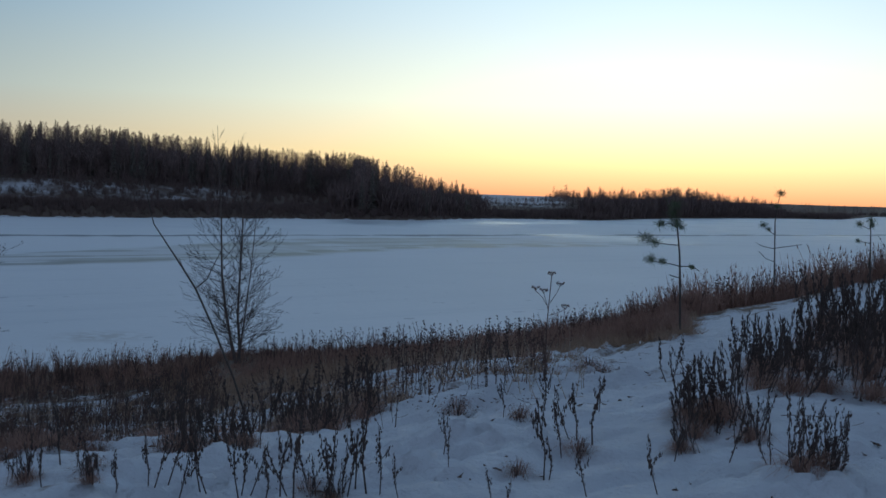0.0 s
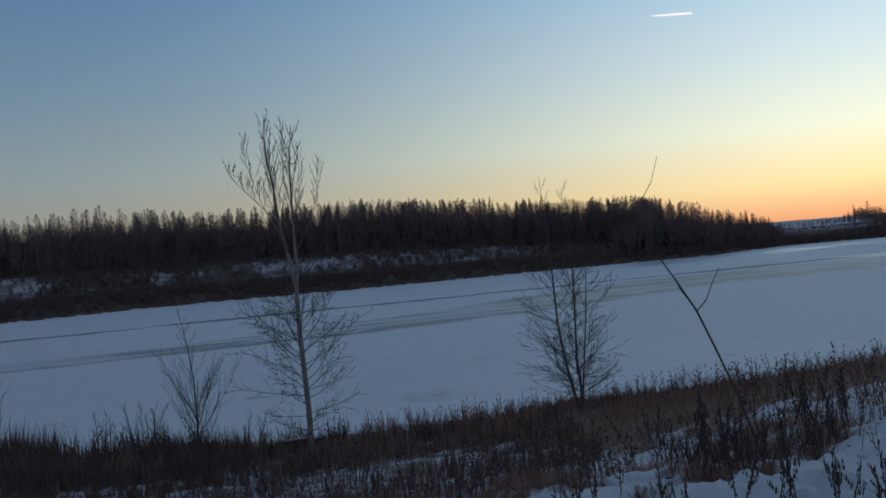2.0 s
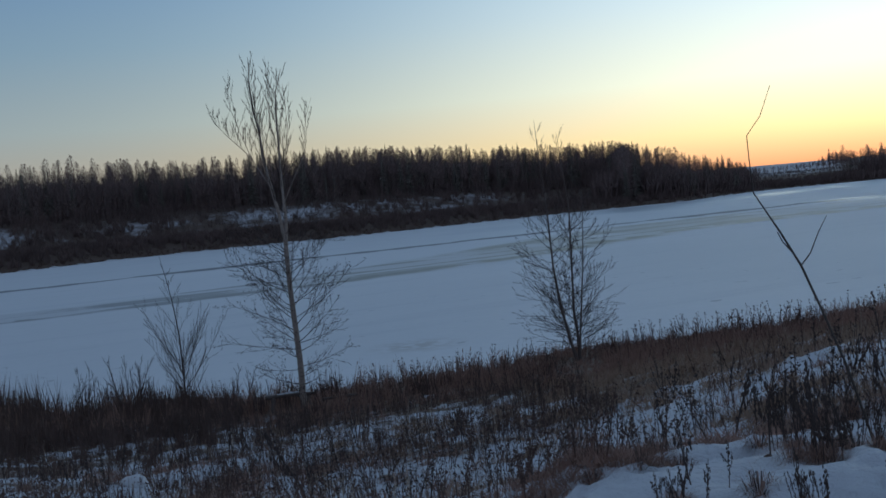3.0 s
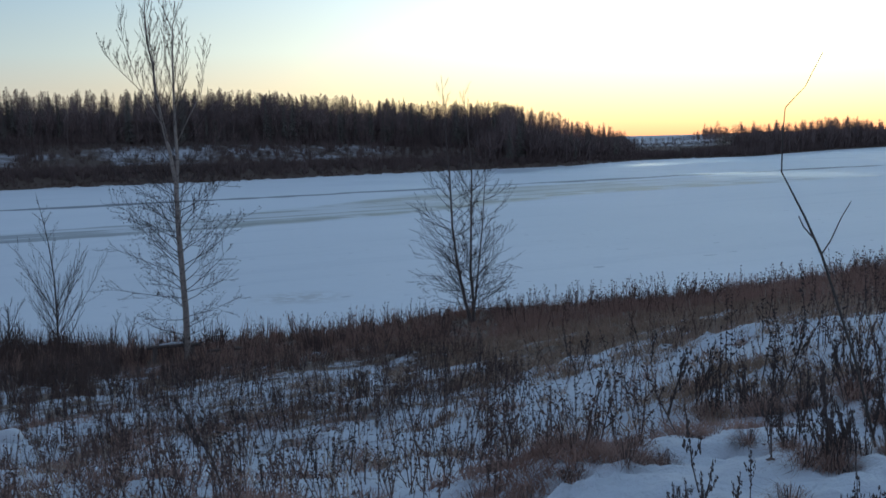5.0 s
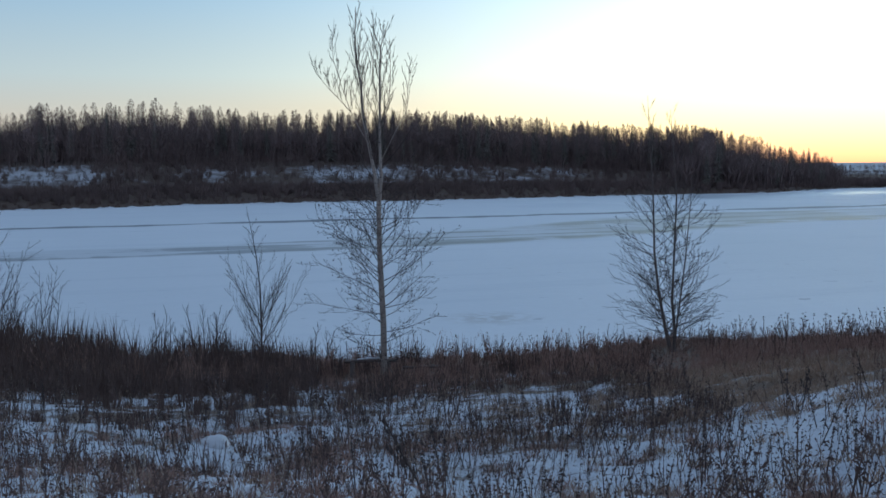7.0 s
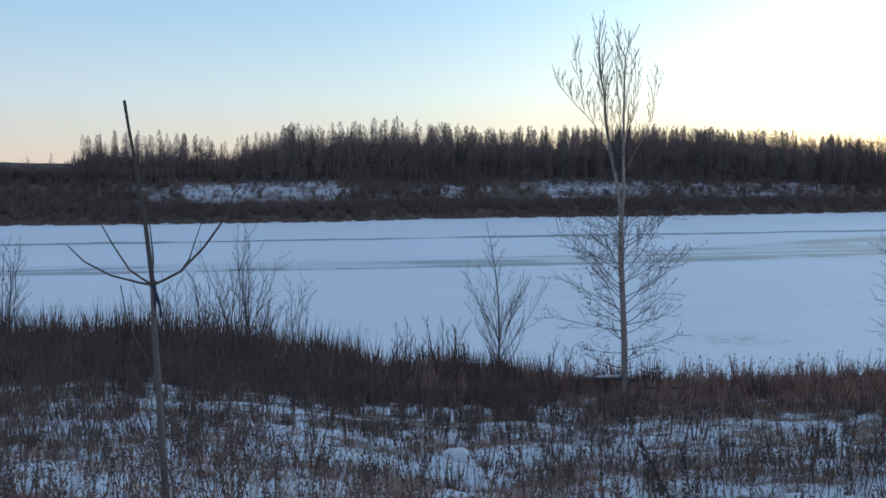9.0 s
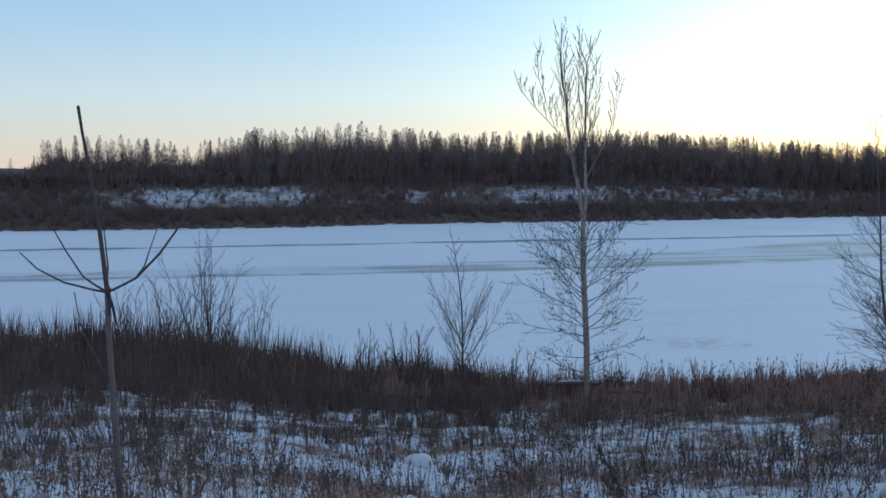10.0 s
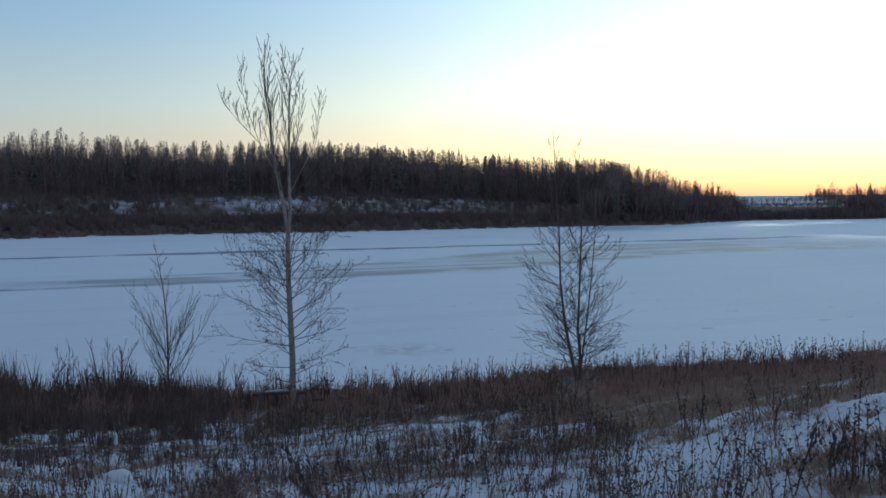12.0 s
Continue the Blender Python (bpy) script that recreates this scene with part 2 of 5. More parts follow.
M_GREYBARK = material("grey_brown_bark", (0.16, 0.125, 0.11), 0.9, 0.35, 3.0, 40.0, 0.4)
M_LEAF = material("dry_leaf", (0.055, 0.032, 0.02), 0.8, 0.3, 4.0, 30.0, 0.0)
M_WEED = material("dead_weed", (0.14, 0.087, 0.07), 0.9, 0.45, 0.5, 5.0, 0.0)
M_PALE = material("bleached_weed", (0.46, 0.37, 0.29), 0.9, 0.3, 1.0, 8.0, 0.0)
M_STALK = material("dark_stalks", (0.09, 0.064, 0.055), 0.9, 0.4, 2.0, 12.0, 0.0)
M_FARDARK = material("dark_far_trunks", (0.19, 0.145, 0.125), 0.9, 0.3, 0.2, 2.0, 0.0)
M_STRAW = material("dry_grass", (0.4, 0.277, 0.198), 0.9, 0.4, 0.4, 6.0, 0.0)
M_BELT = material("tall_dry_grass", (0.37, 0.228, 0.178), 0.9, 0.45, 0.3, 4.0, 0.0)
M_SAPLINGS = material("dense_saplings", (0.175, 0.122, 0.11), 0.9, 0.35, 0.06, 0.6, 0.0)
M_WILLOW = material("willow_thicket", (0.17, 0.117, 0.103), 0.9, 0.35, 0.08, 1.0, 0.0)
M_FOREST = material("bare_forest", (0.23, 0.162, 0.147), 0.9, 0.35, 0.05, 0.5, 0.0)
M_FARTRUNK = material("pale_far_trunks", (0.2, 0.165, 0.145), 0.9, 0.3, 0.2, 2.0, 0.0)
M_SPRUCE = material("far_spruce", (0.17, 0.15, 0.125), 0.9, 0.3, 0.1, 1.0, 0.0)
M_NEEDLE = material("pine_needles", (0.1, 0.13, 0.065), 0.7, 0.3, 3.0, 30.0, 0.0)
M_SNOWCAP = material("snow_cap", (0.68, 0.7, 0.73), 0.7, 0.08, 3.0, 20.0, 0.4)
M_REED = material("shore_reeds", (0.15, 0.1, 0.08), 0.9, 0.35, 0.1, 1.0, 0.0)
M_FALLEN = material("weathered_stems", (0.12, 0.075, 0.055), 0.9, 0.4, 1.0, 8.0, 0.0)
M_CANE = material("dark_canes", (0.15, 0.097, 0.08), 0.9, 0.4, 0.4, 5.0, 0.0)
M_RAG = material("faded_cloth", (0.05, 0.05, 0.075), 0.9, 0.3, 10.0, 60.0, 0.3)

# ---- the ground ----
EYE, ICE = 1.7, -8.8
# the bank's brow round the first standpoint: bearing, distance, height
BROW = [(-180, 60, 0.5), (-120, 80, -3.0), (-90, 75, -5.5), (-70, 64, -6.0), (-48, 55, -6.0), (-44, 53, -6.15), (-40, 51.2, -6.45), (-36, 50, -6.65), (-31, 48, -6.55), (-28, 45.5, -6.4), (-25.5, 43, -6.05), (-22, 42.8, -5.85), (-18, 42.5, -5.7),
        (-11, 44, -5.5), (-3, 41, -4.65), (1, 39.5, -4.25), (7, 36, -3.15), (13, 33, -1.75), (18, 32.5, -1.15), (23, 34, -0.4), (32, 38, 0.3), (60, 50, 0.8), (180, 60, 0.5)]
B_AZ, B_R, B_Z = (np.array(c, float) for c in zip(*BROW))


def smooth(a, b, x):
    t = np.clip((np.asarray(x, float) - a) / (b - a), 0, 1)
    return t * t * (3 - 2 * t)


def wave(x, y, k, seed=0.0):
    """Soft rolling relief between -1 and 1."""
    return (np.sin(k * (x + 0.31 * y) + 1.7 + seed) * np.cos(k * (0.83 * y - 0.42 * x) + 0.6 * seed) + 0.5 * np.sin(2.3 * k * (0.6 * x - y) + 2.1 * seed) + 0.3 * np.sin(4.1 * k * (x * 0.9 + 0.7 * y) + seed)) / 1.8


def brow(x, y):
    az, rho = np.degrees(np.arctan2(x, y)), np.hypot(x, y)
    return az, rho, np.interp(az, B_AZ, B_R), np.interp(az, B_AZ, B_Z)


def ground_z(x, y):
    x, y = np.asarray(x, float), np.asarray(y, float)
    az, rho, rc, zc = brow(x, y)
    q = rho / rc
    s_left = np.interp(q, [0, 0.13, 0.2, 0.29, 0.45, 0.6, 0.8, 1.0], [0, 0.03, 0.12, 0.31, 0.57, 0.71, 0.88, 1.0])
    s_right = np.interp(q, [0, 0.15, 0.4, 0.6, 0.8, 1.0], [0, 0.03, 0.25, 0.48, 0.75, 1.0])
    w = smooth(-14, 4, az)
    s = s_left * (1 - w) + s_right * w
    open_side = smooth(-150, -110, az) * (1 - smooth(40, 75, az))
    fall = smooth(0.0, 1.0, (rho - rc - 0.5) / 11.0) * open_side
    z = zc * s
    # the snow shoulder in front of the slope
    z = z + 0.4 * np.exp(-((rho - 10.8) / 2.3) ** 2) * smooth(-29, -20, az) * (1 - smooth(-15, -3, az))
    xw, yw = x + 0.45 * wave(x, y, 0.9, 7.0) + 0.16 * wave(x, y, 2.9, 3.0), y + 0.45 * wave(x, y, 1.1, 9.0) + 0.16 * wave(x, y, 3.3, 6.0)
    lumps = 0.4 + 0.9 * smooth(-0.3, 0.6, wave(x, y, 0.8, 11.0))
    z = z + 0.12 * wave(x, y, 0.55) * smooth(3, 9, rho) + (0.07 * wave(xw, yw, 1.9, 2.0) + (0.078 * wave(xw, yw, 4.6, 5.0) + 0.06 * wave(xw, yw, 9.7, 1.0) + 0.034 * wave(xw, yw, 17.0, 3.0)) * lumps) * (1 - smooth(26, 40, rho))
    return z * (1 - fall) + (ICE - 0.6) * fall


def sheet(name, xs, ys, zs, mat, cover=None, kind="structure", label="", category=""):
    """A grid of points as one mesh."""
    r, c = xs.shape
    v = np.stack([xs, ys, zs], -1).reshape(-1, 3)
    i = np.arange(r * c).reshape(r, c)
    f = np.stack([i[:-1, :-1], i[:-1, 1:], i[1:, 1:], i[1:, :-1]], -1).reshape(-1, 4)
    me = bpy.data.meshes.new(name)
    me.from_pydata(v.tolist(), [], f.tolist())
    me.polygons.foreach_set("use_smooth", np.ones(len(f), bool))
    me.materials.append(mat)
    if cover is not None:
        me.attributes.new("cover", "FLOAT", "POINT").data.foreach_set("value", np.asarray(cover, np.float32).ravel())
    return tagged(new(name, me), label, category, kind=kind)


az = np.radians(np.concatenate([np.linspace(-180, -80, 26), np.linspace(-78, 44, 270), np.linspace(46, 180, 34)]))
rad = np.concatenate([np.linspace(0.0, 18, 180), np.linspace(18.2, 62, 130), np.linspace(63, 160, 24)])
A, Rr = np.meshgrid(az, rad, indexing="ij")
X, Y = np.sin(A) * Rr, np.cos(A) * Rr


# openings in the dead growth of the slope: place, half-widths along the bearing and across it
OPENINGS = [(-9.5, 16.6, 1.9, 2.0), (-4.8, 20.2, 1.3, 0.6), (-6.4, 17.9, 1.0, 0.8), (-3.6, 21.3, 1.0, 0.4), (-1.3, 20.4, 1.3, 0.4), (-6.5, 21.4, 1.0, 0.9), (-4.8, 22.9, 0.9, 0.8), (-3.2, 23.2, 0.9, 0.8), (-16.5, 19.4, 1.3, 1.5), (-20.2, 22.1, 1.1, 1.4),
            (-18.6, 19.2, 1.3, 2.1), (-15.9, 12.3, 0.7, 1.6), (-10.9, 20.5, 0.9, 1.5), (-14.6, 22.9, 0.9, 1.1), (-3.0, 25.4, 0.8, 0.9), (-10.8, 14.1, 0.8, 0.9), (-12.9, 16.3, 1.0, 1.3), (-14.1, 18.7, 1.0, 1.0), (-22.0, 19.1, 1.1, 1.6), (-8.0, 20.3, 0.8, 0.9),
            (-23.2, 38.0, 1.6, 1.0), (-9.6, 28.6, 2.2, 0.7), (-7.1, 27.9, 1.8, 0.9), (-12.0, 27.6, 2.0, 0.8), (-24.0, 35.0, 2.0, 1.2), (-17.4, 31.0, 2.0, 0.9), (-14.6, 29.6, 2.0, 0.8), (-26.0, 31.5, 2.0, 1.1), (-30.0, 30.0, 2.0, 1.2), (-20.5, 29.0, 1.8, 0.9)]


def openness(x, y):
    """Where the slope's snow lies open: ragged patches drawn out along the slope, and the larger openings."""
    x, y = np.asarray(x, float), np.asarray(y, float)
    a, rho = np.arctan2(x, y), np.hypot(x, y)
    u, v = a * 16.0, rho
    n = wave(u, v * 1.9, 1.15, 3.0) + 0.55 * wave(u, v * 1.7, 2.9, 8.0) + 0.35 * wave(x, y, 6.1, 1.0)
    az_, q = np.degrees(a), rho / np.interp(np.degrees(a), B_AZ, B_R)
    thin = smooth(0.26, 0.33, q) * (smooth(-32, -26, az_) * (1 - smooth(3, 6, az_)) * (1 - smooth(0.49, 0.58, q)) + (0.2 + 0.25 * smooth(-46, -38, az_)) * smooth(-60, -50, az_) * (1 - smooth(-32, -26, az_)) * (1 - smooth(0.52, 0.66, q))) + 0.32 * smooth(0.5, 0.6, q) * (1 - smooth(0.84, 0.93, q)) * smooth(-50, -40, az_) * (1 - smooth(-18, -13, az_))
    o = smooth(0.12 - 0.62 * thin, 0.55 - 0.5 * thin, n) * (0.85 + 0.1 * thin)
    for cx, cy, along_, across in OPENINGS:
        ca, cr = math.atan2(cx, cy), math.hypot(cx, cy)
        d = np.hypot((rho - cr) / along_, (a - ca) * cr / across) + 0.22 * wave(x, y, 3.1, cx) + 0.1 * wave(x, y, 8.3, cy)
        o = np.maximum(o, 1 - smooth(0.7, 1.15, d))
    o = o * (0.55 + 0.45 * smooth(-0.5, 0.35, wave(x, y, 4.7, 6.0) + 0.5 * wave(x, y, 10.3, 2.0)))
    reach = 0.16 * (1 - smooth(-20, -14, az_))
    return o * (1 - smooth(0.66 + reach, 0.88 + reach * 0.8, q))


def litter(x, y):
    """How much of the snow is broken by dead grass: open near the path, closed towards the brow."""
    a, rho, rc, _ = brow(x, y)
    q = rho / rc
    return np.interp(q, [0, 0.2, 0.38, 0.5, 0.7, 0.85, 1.0, 1.3], [0.36, 0.38, 0.40, 0.43, 0.49, 0.58, 0.66, 0.6]) + 0.06 * wave(x, y, 0.35, 4.0) - 0.16 * smooth(11.5, 16, a) * smooth(0.3, 0.5, q) + 0.1 * smooth(-15, -11, a) * (1 - smooth(10, 13, a)) * smooth(0.57, 0.63, q) * (1 - smooth(0.84, 0.9, q)) - 0.05 * smooth(-20, -14, a) * smooth(0.4, 0.44, q) * (1 - smooth(0.5, 0.56, q)) - (0.16 + 0.08 * smooth(0.5, 0.62, q)) * openness(x, y) + 0.05 * (1 - smooth(-24, -12, a) * (1 - smooth(0.5, 0.58, q))) - 0.05 * (1 - smooth(0.3, 0.42, q)) * smooth(-30, -24, a)


sheet("ground", X, Y, ground_z(X, Y), M_GROUND, litter(X, Y), label="snow-covered river bank with bare grass patches", category="ground")

xs, ys = np.meshgrid(np.linspace(-3000, 3000, 60), np.linspace(-600, 4600, 60))
sheet("water", xs, ys, np.full_like(xs, ICE), M_ICE, label="frozen river under wind-blown snow with grey melt streaks", category="frozen river")

# the far shore: bearing, distance, and the skyline's height over the eye in degrees
SHORE = [(-110, 420), (-75, 370), (-57, 325), (-47, 304), (-43, 302), (-37, 300), (-32, 316), (-28, 318), (-19.5, 325), (-11, 354), (-4, 382), (-1.3, 393), (0.5, 428), (3, 465), (8.5, 495), (12.6, 630), (18.5, 800), (21, 840), (22, 1150), (26, 1400), (60, 1600), (110, 1800)]
S_AZ, S_R = (np.array(c, float) for c in zip(*SHORE))
# how high the hill stands behind the shore (metres over the ice)
HILL = [(-110, 24), (-70, 22), (-56, 21), (-50, 19), (-44, 18), (-36, 19), (-30, 18), (-20, 18), (-13, 16), (-6, 12), (-2, 8), (1, 4.5), (3, 4), (6, 4), (10, 6), (14, 6), (17, 4), (20, 3), (30, 4), (110, 8)]
H_AZ, H_Z = (np.array(c, float) for c in zip(*HILL))


def far_z(a, rho):
    sr, hz = np.interp(a, S_AZ, S_R), np.interp(a, H_AZ, H_Z)
    d = rho - sr
    up = 0.15 * smooth(0, 12, d) + 0.45 * smooth(12, 60, d) + 0.4 * smooth(55, 140, d)
    x, y = rho * np.sin(np.radians(a)), rho * np.cos(np.radians(a))
    return ICE - 0.3 + 0.8 * smooth(0, 3, d) + hz * up + 0.5 * wave(x, y, 0.05) * smooth(5, 30, d) + 6 * smooth(200, 1800, d)


a = np.concatenate([np.linspace(-110, -61, 40), np.linspace(-60, 8, 360), np.linspace(9, 110, 100)])
dd = np.concatenate([np.linspace(-4, 10, 8), np.linspace(12, 160, 75), np.linspace(180, 3000, 24)])
A2, D2 = np.meshgrid(a, dd, indexing="ij")
R2 = np.interp(A2, S_AZ, S_R) + D2
X2, Y2 = np.sin(np.radians(A2)) * R2, np.cos(np.radians(A2)) * R2
far_cover = 0.1 + np.interp(D2, [0, 20, 26, 40, 58, 70, 150, 200, 3000], [0.75, 0.7, 0.56, 0.46, 0.52, 0.68, 0.68, 0.62, 0.62])
open_snow = smooth(-47.2, -44.4, A2) * (1 - smooth(-37.7, -35.2, A2)) + 0.4 * smooth(-33, -31, A2) * (1 - smooth(-29, -27, A2)) + 0.35 * smooth(-27, -25, A2) * (1 - smooth(-21.5, -19.5, A2)) + 0.6 * smooth(-28, -24, A2) * (1 - smooth(-13, -9, A2))
far_cover = far_cover + 0.03 * smooth(-40, -36, A2) * (1 - smooth(0, 2, A2)) - 0.15 * open_snow * smooth(24, 30, D2) * (1 - smooth(56, 66, D2))
far_cover = far_cover - 0.1 * smooth(-50, -46, A2) * (1 - smooth(-24, -18, A2)) * smooth(56, 66, D2) * (1 - smooth(90, 120, D2))
far_cover = far_cover + 0.07 * wave(X2, Y2, 0.13, 2.0) + 0.06 * wave(X2, Y2, 0.37, 5.0)
far_cover = far_cover + 0.1 * smooth(-14, -6, A2) * (1 - smooth(150, 200, D2)) - 0.38 * smooth(1.6, 2.2, A2) * (1 - smooth(6.2, 7.2, A2)) * smooth(90, 130, D2)
far_cover = far_cover + 0.35 * smooth(7.0, 7.6, A2) + 0.2 * (1 - smooth(-51, -48.5, A2)) + 0.03
sheet("far_bank", X2, Y2, far_z(A2, R2), M_FARBANK, far_cover, label="far river bank with snow between brown thickets", category="river bank")


# ---- mesh tools ----
class Soup:
    """Vertices and triangles of one mesh, gathered piece by piece."""

    def __init__(self):
        self.v, self.f = [], []

    def tube(self, pts, radii, sides=5):
        pts = [Vector(p) for p in pts]
        base = len(self.v)
        for i, p in enumerate(pts):
            d = (pts[min(i + 1, len(pts) - 1)] - pts[max(i - 1, 0)]).normalized()
            u = d.cross(Vector((0.31, 0.95, 0.1))).normalized()
            w = d.cross(u)
            for k in range(sides):
                t = 2 * math.pi * k / sides
                self.v.append(p + (u * math.cos(t) + w * math.sin(t)) * radii[i])
        for i in range(len(pts) - 1):
            for k in range(sides):
                a, b = base + i * sides + k, base + i * sides + (k + 1) % sides
                self.f += [(a, b, b + sides), (a, b + sides, a + sides)]
        tip = len(self.v)
        self.v.append(pts[-1] + (pts[-1] - pts[-2]).normalized() * radii[-1])
        last = base + (len(pts) - 1) * sides
        self.f += [(last + k, last + (k + 1) % sides, tip) for k in range(sides)]

    def spike(self, a, b, r, sides=3):
        a, b = Vector(a), Vector(b)
        d = (b - a).normalized()
        u = d.cross(Vector((0.31, 0.95, 0.1))).normalized()
        w = d.cross(u)
        base = len(self.v)
        for k in range(sides):
            t = 2 * math.pi * k / sides
            self.v.append(a + (u * math.cos(t) + w * math.sin(t)) * r)
        self.v.append(b)
        self.f += [(base + k, base + (k + 1) % sides, base + sides) for k in range(sides)]

    def sliver(self, a, b, r):
        """One tapering blade, turned at will."""
        a, b = Vector(a), Vector(b)
        t = len(self.v) * 0.8
        u = (b - a).cross(Vector((math.cos(t), math.sin(t), 0.15))).normalized() * r
        base = len(self.v)
        self.v += [a - u, a + u, b]
        self.f.append((base, base + 1, base + 2))

    def blob(self, p, rx, rz, turn=0.0):
        p = Vector(p)
        base = len(self.v)
        c, s = math.cos(turn), math.sin(turn)
        self.v += [p + Vector((c * rx, s * rx, 0)), p + Vector((-s * rx, c * rx, 0)), p + Vector((-c * rx, -s * rx, 0)), p + Vector((s * rx, -c * rx, 0)), p + Vector((0, 0, rz)), p - Vector((0, 0, rz))]
        for k in range(4):
            a, b = base + k, base + (k + 1) % 4
            self.f += [(a, b, base + 4), (b, a, base + 5)]

    def arrays(self):
        return np.array([tuple(p) for p in self.v], np.float32).reshape(-1, 3), np.array(self.f, np.int32).reshape(-1, 3)


def fast_mesh(name, v, f, mat, smooth_faces=False):
    me = bpy.data.meshes.new(name)
    me.vertices.add(len(v))
    me.vertices.foreach_set("co", np.ascontiguousarray(v, np.float32).ravel())
    me.loops.add(3 * len(f))
    me.loops.foreach_set("vertex_index", np.ascontiguousarray(f, np.int32).ravel())
    me.polygons.add(len(f))
    me.polygons.foreach_set("loop_start", np.arange(0, 3 * len(f), 3, dtype=np.int32))
    me.polygons.foreach_set("use_smooth", np.full(len(f), smooth_faces))
    me.update(calc_edges=True)
    me.validate()
    me.materials.append(mat)
    return me


def part(name, soup, mat, parent, label="", smooth_faces=True):
    v, f = soup.arrays()
    ob = new(name, fast_mesh(name, v, f, mat, smooth_faces))
    ob.parent = parent
    return tagged(ob, label)


def scatter(name, kinds, x, y, z, size, turn, mat, label, category, lean=0.12, rng=None, pick=None):
    """Many plants of a few kinds, joined into one mesh."""
    n = len(x)
    which = pick if pick is not None else rng.integers(0, len(kinds), n)
    vs, fs, base = [], [], 0
    lx, ly = rng.normal(0, lean, n), rng.normal(0, lean, n)
    for k, (kv, kf) in enumerate(kinds):
        idx = np.nonzero(which == k)[0]
        if not len(idx):
            continue
        c, s = np.cos(turn[idx])[:, None], np.sin(turn[idx])[:, None]
        sz = size[idx][:, None]
        px = (kv[None, :, 0] * c - kv[None, :, 1] * s) * sz + kv[None, :, 2] * sz * lx[idx][:, None] + x[idx][:, None]
        py = (kv[None, :, 0] * s + kv[None, :, 1] * c) * sz + kv[None, :, 2] * sz * ly[idx][:, None] + y[idx][:, None]
        pz = kv[None, :, 2] * sz + z[idx][:, None]
        vs.append(np.stack([px, py, pz], -1).reshape(-1, 3))
        fs.append((kf[None] + (base + np.arange(len(idx)) * len(kv))[:, None, None]).reshape(-1, 3))
        base += len(idx) * len(kv)
    ob = new(name, fast_mesh(name, np.concatenate(vs), np.concatenate(fs), mat))
    return tagged(ob, label, category, kind="stuff")


def thing(name, x, y, z, label, category, group=""):
    """The Empty at a thing's base, which parents its parts."""
    ob = new(name)
    ob.location = (x, y, z)
    ob.empty_display_size = 0.2
    return tagged(ob, label, category, group)


def around(d, angle, turn):
    """A direction at an angle from d, turned about it."""
    d = Vector(d).normalized()
    u = d.orthogonal().normalized()
    w = d.cross(u)
    return d * math.cos(angle) + (u * math.cos(turn) + w * math.sin(turn)) * math.sin(angle)


def grow(soup, rnd, p, d, length, r, level, levels, up=0.3, twigs=7, leaves=None, wild=0.07, spread=(0.4, 0.85), shed=0.1, reach=1.0):
    """A limb that bends up, with twigs that fork from it in turn."""
    p, d = Vector(p), Vector(d).normalized()
    steps = (7, 3, 2)[level]
    pts, dirs = [p.copy()], [d.copy()]
    for i in range(steps):
        d = (d + Vector((rnd.gauss(0, wild), rnd.gauss(0, wild), rnd.gauss(0, wild) + up / steps))).normalized()
        p = p + d * (length / steps)
        pts.append(p.copy())
        dirs.append(d.copy())
    radii = [max(r * (1 - 0.85 * i / steps), 0.0034) for i in range(steps + 1)]
    if level == 2:
        soup.spike(pts[0], pts[-1], radii[0] * 1.6)
    else:
        soup.tube(pts, radii, 5 if level == 0 else 3)
    if level < levels:
        for k in range(twigs):
            f = 0.2 + 0.78 * (k + rnd.random() * 0.8) / twigs
            i = min(int(f * steps), steps - 1)
            q = pts[i].lerp(pts[i + 1], f * steps - i)
            child = around(dirs[i], rnd.uniform(*spread), rnd.uniform(0, 2 * math.pi))
            grow(soup, rnd, q, child, length * reach * rnd.uniform(0.34, 0.58) * (1.15 - 0.55 * f), max(r * 0.42, 0.003), level + 1, levels, up, max(3, twigs - 3), leaves, wild, spread, shed, reach)
    elif leaves is not None and rnd.random() < shed:
        leaves.blob(p, rnd.uniform(0.013, 0.027), rnd.uniform(0.022, 0.04), rnd.uniform(0, 3))


def along(pts, f):
    """The point and direction at the share f of a line of points."""
    pts = [Vector(q) for q in pts]
    i = min(int(f * (len(pts) - 1)), len(pts) - 2)
    return pts[i].lerp(pts[i + 1], f * (len(pts) - 1) - i), (pts[i + 1] - pts[i]).normalized()


def local(pts, x, y, z):
    return [(a - x, b - y, c - z) for a, b, c in pts]


